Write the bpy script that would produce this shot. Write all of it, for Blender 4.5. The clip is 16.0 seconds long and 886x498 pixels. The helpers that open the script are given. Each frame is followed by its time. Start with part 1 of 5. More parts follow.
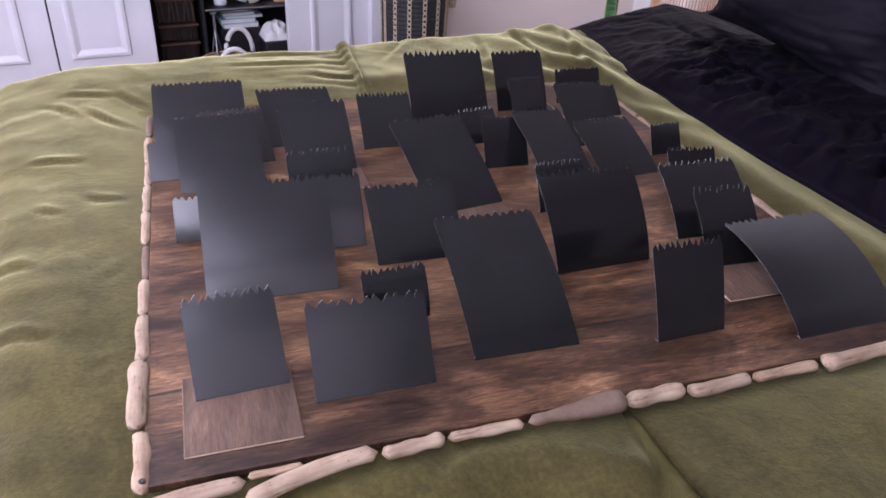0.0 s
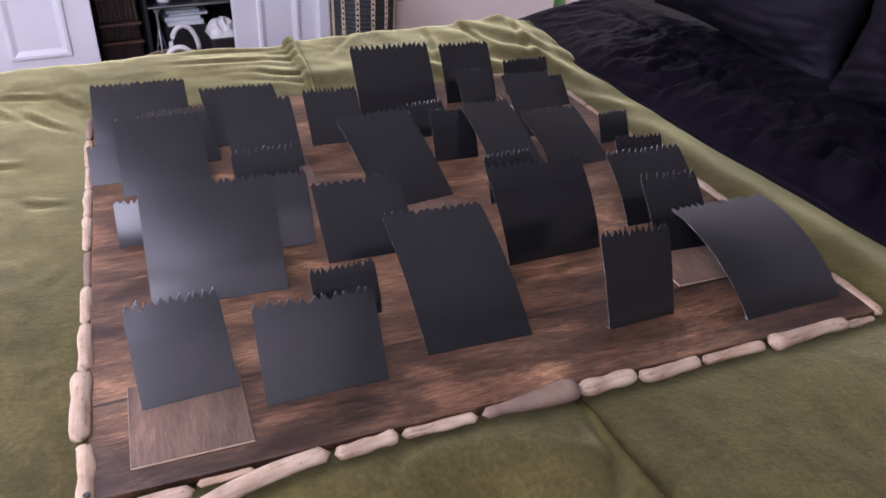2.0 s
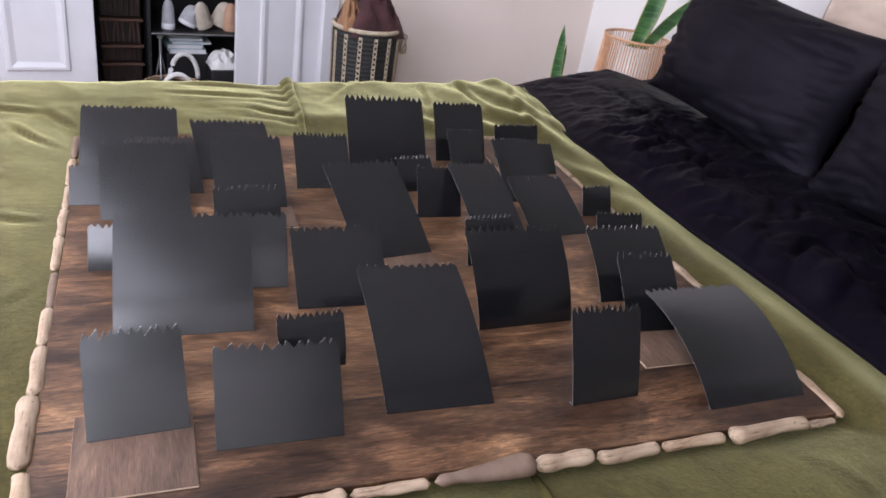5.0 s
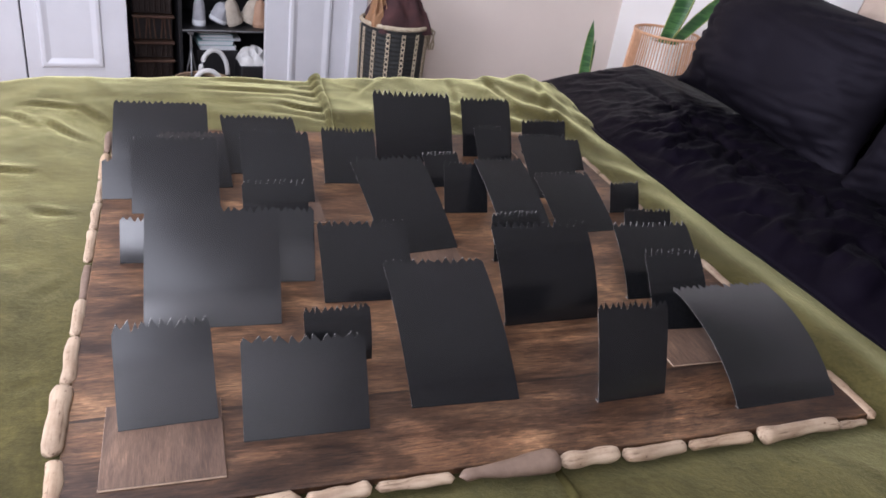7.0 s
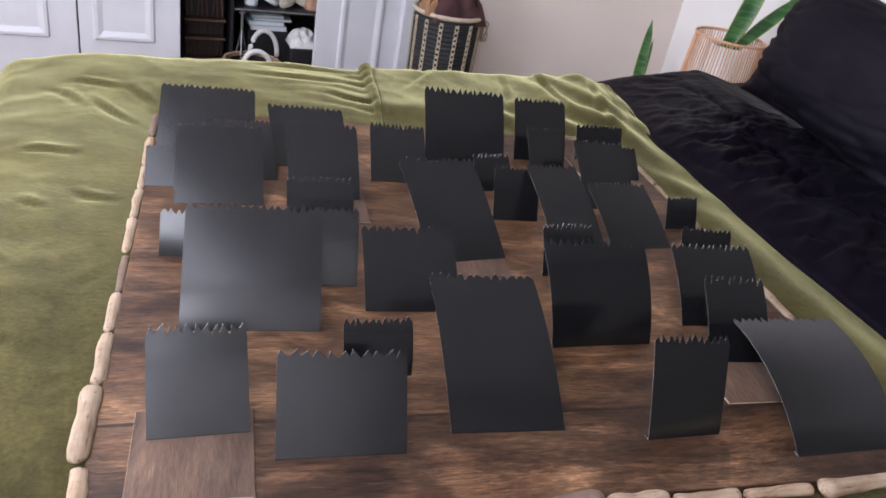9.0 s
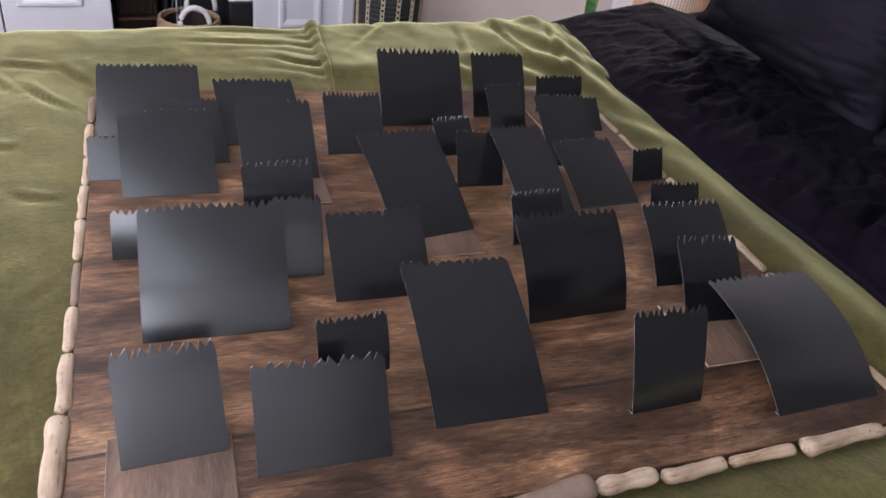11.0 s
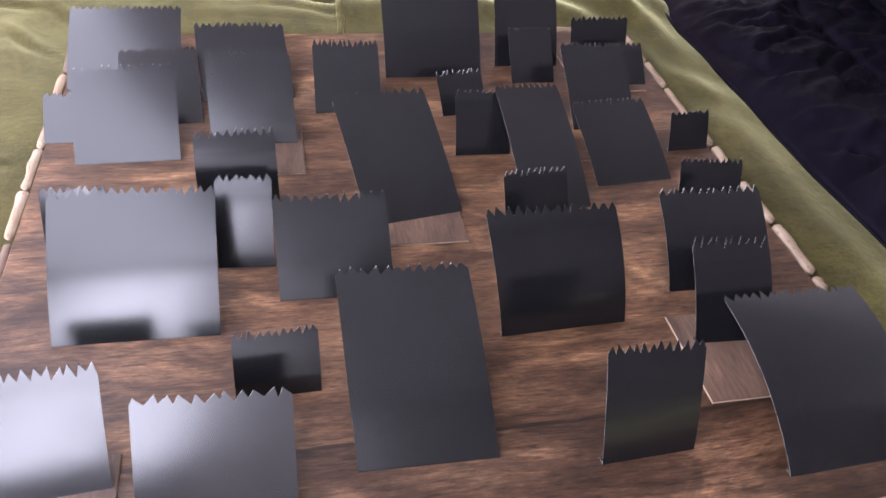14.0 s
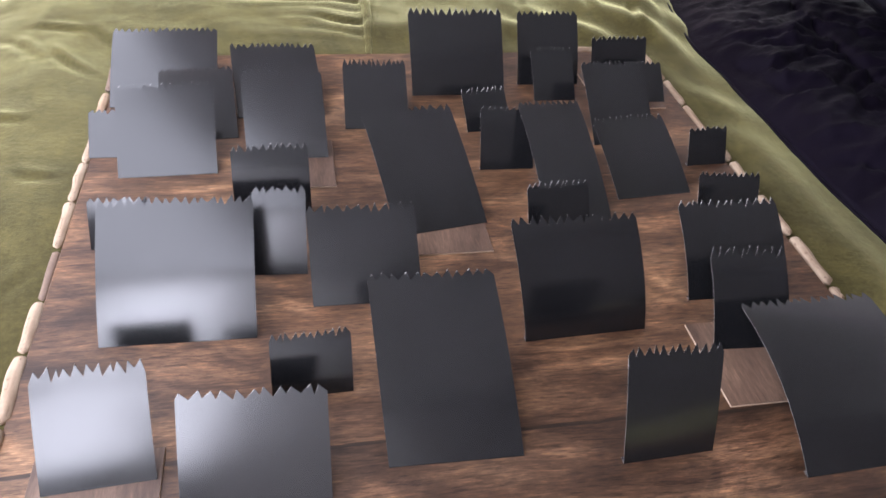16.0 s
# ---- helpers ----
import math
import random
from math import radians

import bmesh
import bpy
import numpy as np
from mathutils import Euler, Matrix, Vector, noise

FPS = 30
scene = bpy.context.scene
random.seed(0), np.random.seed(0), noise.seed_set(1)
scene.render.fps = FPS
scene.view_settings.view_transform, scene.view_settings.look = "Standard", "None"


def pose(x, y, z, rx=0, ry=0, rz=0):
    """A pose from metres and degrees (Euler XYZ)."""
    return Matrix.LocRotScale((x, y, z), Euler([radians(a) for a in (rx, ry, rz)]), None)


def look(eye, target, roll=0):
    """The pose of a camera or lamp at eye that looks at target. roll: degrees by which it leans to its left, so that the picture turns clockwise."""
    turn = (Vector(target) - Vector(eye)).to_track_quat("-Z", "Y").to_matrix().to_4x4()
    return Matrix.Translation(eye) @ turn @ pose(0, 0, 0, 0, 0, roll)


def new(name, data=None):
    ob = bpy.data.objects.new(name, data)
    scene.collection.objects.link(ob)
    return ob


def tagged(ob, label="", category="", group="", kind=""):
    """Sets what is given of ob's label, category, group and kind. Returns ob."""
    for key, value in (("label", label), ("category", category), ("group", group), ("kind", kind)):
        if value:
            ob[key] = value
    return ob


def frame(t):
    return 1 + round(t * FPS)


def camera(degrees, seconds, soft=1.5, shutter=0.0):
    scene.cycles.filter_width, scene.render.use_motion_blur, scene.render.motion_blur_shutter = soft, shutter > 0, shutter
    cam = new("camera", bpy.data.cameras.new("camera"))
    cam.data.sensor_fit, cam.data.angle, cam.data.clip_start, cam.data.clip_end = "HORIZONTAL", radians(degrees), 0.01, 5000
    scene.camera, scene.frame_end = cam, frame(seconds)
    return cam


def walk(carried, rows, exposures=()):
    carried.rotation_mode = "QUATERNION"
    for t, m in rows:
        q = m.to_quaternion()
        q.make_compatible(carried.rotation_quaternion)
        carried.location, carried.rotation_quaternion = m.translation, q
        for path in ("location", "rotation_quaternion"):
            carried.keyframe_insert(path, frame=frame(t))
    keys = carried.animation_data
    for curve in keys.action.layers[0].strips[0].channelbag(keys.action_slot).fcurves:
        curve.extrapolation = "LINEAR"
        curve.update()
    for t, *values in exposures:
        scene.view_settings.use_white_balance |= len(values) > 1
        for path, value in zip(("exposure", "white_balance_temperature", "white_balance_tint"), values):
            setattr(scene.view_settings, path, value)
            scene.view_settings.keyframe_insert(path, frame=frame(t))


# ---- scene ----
cam = camera(60.5, 16.0, soft=1.7)
PATH = [
    (0, (0.125, -0.696, 1.377), (0.677, 0.924, 0.343), 2.9),
    (0.5, (0.133, -0.702, 1.374), (0.711, 0.908, 0.338), 2.8),
    (1, (0.145, -0.701, 1.372), (0.747, 0.898, 0.334), 2.7),
    (1.5, (0.144, -0.699, 1.372), (0.772, 0.888, 0.33), 2.6),
    (2, (0.146, -0.694, 1.375), (0.791, 0.884, 0.33), 2.6),
    (2.5, (0.145, -0.695, 1.372), (0.814, 0.883, 0.341), 3.0),
    (3, (0.154, -0.701, 1.374), (0.846, 0.879, 0.362), 3.7),
    (3.5, (0.159, -0.715, 1.375), (0.895, 0.874, 0.409), 5.0),
    (4, (0.153, -0.695, 1.384), (0.905, 0.916, 0.466), 8.4),
    (4.2, (0.152, -0.687, 1.385), (0.891, 0.909, 0.476), 9.4),
    (6.3, (0.164, -0.695, 1.389), (0.814, 0.932, 0.466), 8.1),
    (6.5, (0.158, -0.699, 1.384), (0.817, 0.944, 0.454), 8.4),
    (7, (0.155, -0.69, 1.386), (0.799, 0.953, 0.443), 8.7),
    (7.5, (0.157, -0.69, 1.386), (0.784, 0.955, 0.437), 9.7),
    (8, (0.162, -0.681, 1.388), (0.754, 0.974, 0.433), 11.1),
    (8.2, (0.166, -0.670, 1.386), (0.739, 0.974, 0.441), 11.7),
    (10.3, (0.120, -0.547, 1.420), (0.671, 1.014, 0.335), 8.6),
    (10.5, (0.132, -0.551, 1.427), (0.738, 1.001, 0.319), 8.7),
    (11, (0.153, -0.531, 1.435), (0.803, 0.994, 0.316), 9.1),
    (11.5, (0.175, -0.452, 1.426), (0.794, 1.079, 0.297), 7.9),
    (12, (0.156, -0.389, 1.434), (0.782, 1.116, 0.274), 8.1),
    (12.5, (0.207, -0.374, 1.445), (0.813, 1.086, 0.22), 10.1),
    (13, (0.291, -0.385, 1.445), (0.829, 1.049, 0.159), 9.9),
    (13.5, (0.356, -0.385, 1.442), (0.822, 1.057, 0.137), 7.9),
    (14, (0.402, -0.366, 1.442), (0.797, 1.083, 0.122), 6.5),
    (14.5, (0.407, -0.36, 1.451), (0.774, 1.113, 0.149), 6.5),
    (15, (0.394, -0.375, 1.46), (0.768, 1.133, 0.2), 6.6),
    (15.5, (0.385, -0.397, 1.458), (0.755, 1.117, 0.205), 5.9),
    (16, (0.382, -0.41, 1.458), (0.73, 1.084, 0.175), 5.3),
]
EXPOSURES = [(0.0, -0.13, 5860, 31), (3.0, -0.14, 5930, 31), (4.0, 0.01, 6130, 18), (8.0, -0.03, 6090, 17), (10.5, -0.15, 6130, 16),
             (11.5, -0.12, 5980, 22), (12.2, -0.03, 5900, 27), (13.0, 0.28, 5820, 33), (13.5, 0.42, 5810, 29), (14.0, 0.52, 5940, 25), (14.5, 0.51, 5990, 22), (15.5, 0.45, 6030, 18), (16.0, 0.45, 6030, 18)]
walk(cam, [(t, look(eye, target, roll)) for t, eye, target, roll in PATH], EXPOSURES)

# the room stands turned by a few degrees against the board on the bed
ROOM = Matrix.Rotation(radians(8), 4, "Z")
FAR, HEAD, FOOT, NEAR, TOP = 2.8, 2.93, -1.55, -1.55, 2.70   # inner faces of the walls, ceiling height
BED = 0.638                                               # top of the blanket under the board
BOARD = 0.650                                             # top of the board

# ---------------------------------------------------------------- light
world = bpy.data.worlds.new("world")
scene.world = world
world.use_nodes = True
sky = world.node_tree.nodes.new("ShaderNodeTexSky")
sky.sky_type, sky.sun_disc = "NISHITA", False
sky.sun_elevation, sky.sun_rotation = radians(40), radians(120)
world.node_tree.nodes["Background"].inputs["Strength"].default_value = 0.1
world.node_tree.links.new(sky.outputs["Color"], world.node_tree.nodes["Background"].inputs["Color"])

WINDOW = (-0.98, -0.24, 1.36, 2.66)    # the window behind the camera: u from, to, z from, to


def window_lamp(name, place, turn, wide, high, watts, colour):
    data = bpy.data.lights.new(name, "AREA")
    data.shape, data.size, data.size_y, data.energy, data.color = "RECTANGLE", wide, high, watts, colour
    ob = new(name, data)
    ob.matrix_world = ROOM @ Matrix.Translation(place) @ turn
    return ob


SIDE = (-0.10, 1.50, 0.95, 2.30)           # unseen window added to light the left side: v from, to, z from, to
window_lamp("window_daylight", ((WINDOW[0] + WINDOW[1]) / 2, NEAR - 0.06, (WINDOW[2] + WINDOW[3]) / 2),
            Euler((radians(90), 0, 0)).to_matrix().to_4x4(), 0.72, 1.28, 43, (0.95, 0.96, 1.0))
window_lamp("side_window_daylight", (FOOT - 0.06, (SIDE[0] + SIDE[1]) / 2, (SIDE[2] + SIDE[3]) / 2),
            Euler((radians(90), 0, radians(-90))).to_matrix().to_4x4(), 1.52, 1.27, 86, (0.95, 0.96, 1.0))
CEILING_FILL = (-1.08, -0.02, -1.53, 2.75)        # unseen ceiling opening added for fill light: u from, to, v from, to
window_lamp("roof_window_daylight", ((CEILING_FILL[0] + CEILING_FILL[1]) / 2, (CEILING_FILL[2] + CEILING_FILL[3]) / 2, TOP + 0.05), Matrix.Identity(4), 1.04, 4.26, 82, (0.95, 0.96, 1.0))


# ---------------------------------------------------------------- materials
def material(name, build):
    mat = bpy.data.materials.new(name)
    mat.use_nodes = True
    tree = mat.node_tree
    build(tree, tree.nodes["Principled BSDF"])
    return mat


def node(tree, kind, **values):
    n = tree.nodes.new(kind)
    for key, value in values.items():
        n.inputs[key].default_value = value
    return n


def coords(tree, scale=(1, 1, 1), turn=(0, 0, 0), source="Object"):
    tc = tree.nodes.new("ShaderNodeTexCoord")
    mp = node(tree, "ShaderNodeMapping", Scale=scale, Rotation=[radians(a) for a in turn])
    tree.links.new(tc.outputs[source], mp.inputs["Vector"])
    return mp.outputs["Vector"]


def noise_of(tree, vec, scale, detail=4.0, rough=0.55, distort=0.0):
    n = node(tree, "ShaderNodeTexNoise", Scale=scale, Detail=detail, Roughness=rough, Distortion=distort)
    tree.links.new(vec, n.inputs["Vector"])
    return n.outputs["Fac"]


def ramp(tree, fac, stops):
    r = tree.nodes.new("ShaderNodeValToRGB")
    while len(r.color_ramp.elements) < len(stops):
        r.color_ramp.elements.new(0.5)
    for e, (at, col) in zip(r.color_ramp.elements, stops):
        e.position, e.color = at, (*col, 1)
    tree.links.new(fac, r.inputs["Fac"])
    return r.outputs["Color"]


def mix(tree, a, b, fac, kind="MIX"):
    m = tree.nodes.new("ShaderNodeMix")
    m.data_type, m.blend_type = "RGBA", kind
    for key, v in (("A", a), ("B", b)):
        sock = [q for q in m.inputs if q.name == key and q.type == "RGBA"][0]
        if isinstance(v, tuple):
            sock.default_value = (*v, 1)
        else:
            tree.links.new(v, sock)
    f = [q for q in m.inputs if q.name == "Factor" and q.type == "VALUE"][0]
    if isinstance(fac, float):
        f.default_value = fac
    else:
        tree.links.new(fac, f)
    return [q for q in m.outputs if q.type == "RGBA"][0]


def spread(tree, fac, low, high):
    m = node(tree, "ShaderNodeMapRange")
    m.inputs["To Min"].default_value, m.inputs["To Max"].default_value = low, high
    tree.links.new(fac, m.inputs["Value"])
    return m.outputs["Result"]


def bump(tree, bsdf, fac, strength, distance):
    b = node(tree, "ShaderNodeBump", Strength=strength, Distance=distance)
    tree.links.new(fac, b.inputs["Height"])
    tree.links.new(b.outputs["Normal"], bsdf.inputs["Normal"])


def plain(name, low, high, scale=20.0, rough=(0.5, 0.7), relief=0.15, depth=0.002, metal=0.0, sheen=0.0):
    """A surface of two close tones with fine relief."""
    def build(tree, bsdf):
        vec = coords(tree)
        a = noise_of(tree, vec, scale)
        b = noise_of(tree, vec, scale * 7)
        tree.links.new(ramp(tree, a, [(0.3, low), (0.7, high)]), bsdf.inputs["Base Color"])
        tree.links.new(spread(tree, b, *rough), bsdf.inputs["Roughness"])
        bsdf.inputs["Metallic"].default_value = metal
        bsdf.inputs["Sheen Weight"].default_value = sheen
        bump(tree, bsdf, b, relief, depth)
    return material(name, build)


def stained_wood(name, turn, stops, seed=0.0, crack=None, bend=0.026, fine=1.0, deep=1.0):
    """Brown-stained plywood; the grain runs along x, turned by that many degrees."""
    def build(tree, bsdf):
        base = coords(tree, (1, 1, 1), (0, 0, turn))
        shift = node(tree, "ShaderNodeMapping", Location=(seed, seed * 0.7, 0))
        tree.links.new(base, shift.inputs["Vector"])
        vec = shift.outputs["Vector"]
        # slow wander of the grain
        wander = node(tree, "ShaderNodeTexNoise", Scale=3.0, Detail=3.0)
        tree.links.new(vec, wander.inputs["Vector"])
        add = tree.nodes.new("ShaderNodeVectorMath")
        add.operation = "MULTIPLY_ADD"
        add.inputs[1].default_value = (0.0, bend, 0.0)
        tree.links.new(wander.outputs["Color"], add.inputs[0])
        tree.links.new(vec, add.inputs[2])

        def stretched(sx, sy):
            mp = node(tree, "ShaderNodeMapping", Scale=(sx, sy * fine, 1))
            tree.links.new(add.outputs["Vector"], mp.inputs["Vector"])
            return mp.outputs["Vector"]
        broad = noise_of(tree, stretched(2.8, 9.0), 2.0, 7.0, 0.70, 0.3)
        fleck = noise_of(tree, stretched(24, 88), 2.0, 6.0, 0.76, 0.3)
        streak = noise_of(tree, stretched(9, 34), 2.0, 5.0, 0.65, 0.3)
        hair = noise_of(tree, stretched(24, 420), 2.0, 3.0, 0.6)
        blot = noise_of(tree, stretched(3.0, 8.0), 1.0, 6.0, 0.66, 0.6)
        rings = node(tree, "ShaderNodeTexWave", Scale=9.0, Distortion=7.0, Detail=4.0)
        rings.inputs["Detail Scale"].default_value = 1.4
        rings.bands_direction = "Y"
        tree.links.new(stretched(0.5, 2.2), rings.inputs["Vector"])
        col = ramp(tree, broad, stops)
        # tan sapwood patches, dark cathedral figure, crisp short pores
        patch = noise_of(tree, stretched(3.6, 8.6), 1.0, 5.0, 0.60, 1.3)
        col = mix(tree, col, ramp(tree, patch, [(0.37, (0.60, 0.56, 0.55)), (0.46, (0.90, 0.88, 0.87)), (0.55, (1.25, 1.24, 1.19)), (0.64, (2.15, 2.12, 2.0))]), 0.95 * deep, "MULTIPLY")
        col = mix(tree, col, ramp(tree, rings.outputs["Fac"], [(0.0, (0.36, 0.31, 0.29)), (0.20, (0.92, 0.91, 0.90)), (1.0, (1.10, 1.08, 1.05))]), 0.28 * deep, "MULTIPLY")
        col = mix(tree, col, ramp(tree, fleck, [(0.38, (0.52, 0.48, 0.46)), (0.47, (0.96, 0.95, 0.94)), (0.55, (1.04, 1.03, 1.02)), (0.63, (1.7, 1.64, 1.54))]), 0.5 * deep, "MULTIPLY")
        col = mix(tree, col, ramp(tree, streak, [(0.36, (0.5, 0.46, 0.44)), (0.47, (0.98, 0.97, 0.96)), (0.56, (1.0, 1.0, 1.0)), (0.66, (1.5, 1.46, 1.4))]), 0.25 * deep, "MULTIPLY")
        pores = noise_of(tree, stretched(34, 300), 1.0, 4.0, 0.6, 0.1)
        col = mix(tree, col, ramp(tree, pores, [(0.37, (0.36, 0.32, 0.30)), (0.43, (0.98, 0.98, 0.97)), (0.58, (1.0, 1.0, 1.0)), (0.64, (1.65, 1.58, 1.45))]), 0.75 * deep, "MULTIPLY")
        lines = noise_of(tree, stretched(3.2, 130), 2.0, 3.0, 0.55, 0.15)
        col = mix(tree, col, ramp(tree, lines, [(0.32, (0.50, 0.47, 0.45)), (0.41, (0.96, 0.95, 0.95)), (0.62, (1.0, 1.0, 1.0)), (0.70, (1.45, 1.42, 1.36))]), 0.45 * deep, "MULTIPLY")
        col = mix(tree, col, ramp(tree, hair, [(0.35, (0.66, 0.65, 0.64)), (0.6, (1.22, 1.21, 1.19))]), 0.8, "MULTIPLY")
        col = mix(tree, col, ramp(tree, blot, [(0.36, (0.52, 0.48, 0.48)), (0.50, (0.96, 0.94, 0.93)), (0.68, (1.30, 1.26, 1.20))]), 0.8, "MULTIPLY")
        if crack is not None:
            # one dark seam in the veneer, across the whole sheet
            sep = tree.nodes.new("ShaderNodeSeparateXYZ")
            tree.links.new(vec, sep.inputs[0])
            wob = node(tree, "ShaderNodeMath")
            wob.operation = "MULTIPLY_ADD"
            wob.inputs[1].default_value = 0.035
            tree.links.new(noise_of(tree, vec, 4.0, 3.0), wob.inputs[0])
            tree.links.new(sep.outputs["Y"], wob.inputs[2])
            gap = node(tree, "ShaderNodeMath")
            gap.operation = "COMPARE"
            gap.inputs[1].default_value, gap.inputs[2].default_value = crack + 0.0175, 0.0028
            tree.links.new(wob.outputs[0], gap.inputs[0])
            thin = node(tree, "ShaderNodeMath")
            thin.operation = "MULTIPLY"
            tree.links.new(gap.outputs[0], thin.inputs[0])
            tree.links.new(spread(tree, noise_of(tree, vec, 17.0, 3.0), 0.4, 1.2), thin.inputs[1])
            # shade along the board's front is put into the colour of this strip
            strip = node(tree, "ShaderNodeMath")
            strip.operation = "LESS_THAN"
            strip.inputs[1].default_value = crack + 0.0175
            tree.links.new(wob.outputs[0], strip.inputs[0])
            col = mix(tree, col, mix(tree, col, (0.62, 0.62, 0.65), 1.0, "MULTIPLY"), strip.outputs[0])
            col = mix(tree, col, (0.010, 0.006, 0.004), thin.outputs[0])
        tree.links.new(col, bsdf.inputs["Base Color"])
        tree.links.new(spread(tree, fleck, 0.56, 0.36), bsdf.inputs["Roughness"])
        bsdf.inputs["Specular IOR Level"].default_value = 0.32
        bump(tree, bsdf, fleck, 0.3, 0.001)
    return material(name, build)


WOOD = [(0.30, (0.043, 0.0215, 0.0120)), (0.43, (0.066, 0.0345, 0.0188)), (0.54, (0.099, 0.0545, 0.0300)), (0.68, (0.158, 0.094, 0.053))]
wood_board = stained_wood("stained_plywood", 0, WOOD, 0.0, 0.163)
wood_tile = stained_wood("stained_plywood_tile", 90, [(0.3, (0.074, 0.045, 0.032)), (0.55, (0.102, 0.065, 0.046)), (0.72, (0.136, 0.090, 0.065))], 3.0, None, 0.008, 1.6, 0.42)
wood_edge = plain("raw_plywood_edge", (0.34, 0.24, 0.165), (0.50, 0.37, 0.27), 40, (0.6, 0.8))


def card_build(tree, bsdf):
    vec = coords(tree)
    a = noise_of(tree, vec, 9.0, 3.0)
    b = noise_of(tree, vec, 900.0, 2.0)
    col = ramp(tree, a, [(0.3, (0.0068, 0.0068, 0.0076)), (0.7, (0.0100, 0.0100, 0.0110))])
    tree.links.new(col, bsdf.inputs["Base Color"])
    tree.links.new(spread(tree, noise_of(tree, vec, 24.0, 5.0, 0.7), 0.16, 0.24), bsdf.inputs["Roughness"])
    bsdf.inputs["Specular IOR Level"].default_value = 0.52
    bump(tree, bsdf, b, 0.022, 0.0003)


card_black = material("black_card", card_build)
card_edge = plain("raw_card_edge", (0.24, 0.23, 0.22), (0.46, 0.445, 0.425), 60, (0.6, 0.8))


def driftwood_build(tree, bsdf):
    info = tree.nodes.new("ShaderNodeObjectInfo")
    vec = coords(tree, (6, 40, 40))
    grain = noise_of(tree, vec, 2.0, 6.0, 0.6)
    blot = noise_of(tree, coords(tree), 28.0, 4.0)
    col = ramp(tree, grain, [(0.28, (0.22, 0.162, 0.120)), (0.50, (0.355, 0.285, 0.225)), (0.75, (0.47, 0.395, 0.325))])
    col = mix(tree, col, ramp(tree, blot, [(0.3, (0.66, 0.58, 0.52)), (0.55, (1.04, 1.04, 1.04))]), 0.8, "MULTIPLY")
    # long hairline cracks and a few dark specks
    crack = noise_of(tree, coords(tree, (9, 150, 150)), 1.6, 3.0, 0.5, 0.4)
    col = mix(tree, col, ramp(tree, crack, [(0.33, (0.40, 0.33, 0.28)), (0.40, (1.0, 1.0, 1.0))]), 0.75, "MULTIPLY")
    speck = noise_of(tree, coords(tree), 120.0, 2.0)
    col = mix(tree, col, ramp(tree, speck, [(0.26, (0.38, 0.30, 0.25)), (0.33, (1.0, 1.0, 1.0))]), 0.8, "MULTIPLY")
    tint = ramp(tree, info.outputs["Random"], [(0.0, (0.84, 0.76, 0.65)), (0.5, (0.98, 0.92, 0.81)), (1.0, (0.93, 0.80, 0.64))])
    col = mix(tree, col, tint, 1.0, "MULTIPLY")
    tree.links.new(col, bsdf.inputs["Base Color"])
    bsdf.inputs["Roughness"].default_value = 0.72
    bump(tree, bsdf, mix(tree, grain, crack, 0.5), 0.45, 0.002)


driftwood = material("pale_driftwood", driftwood_build)
driftwood_grey = plain("grey_brown_driftwood", (0.105, 0.066, 0.045), (0.165, 0.110, 0.078), 30, (0.6, 0.8), 0.3)


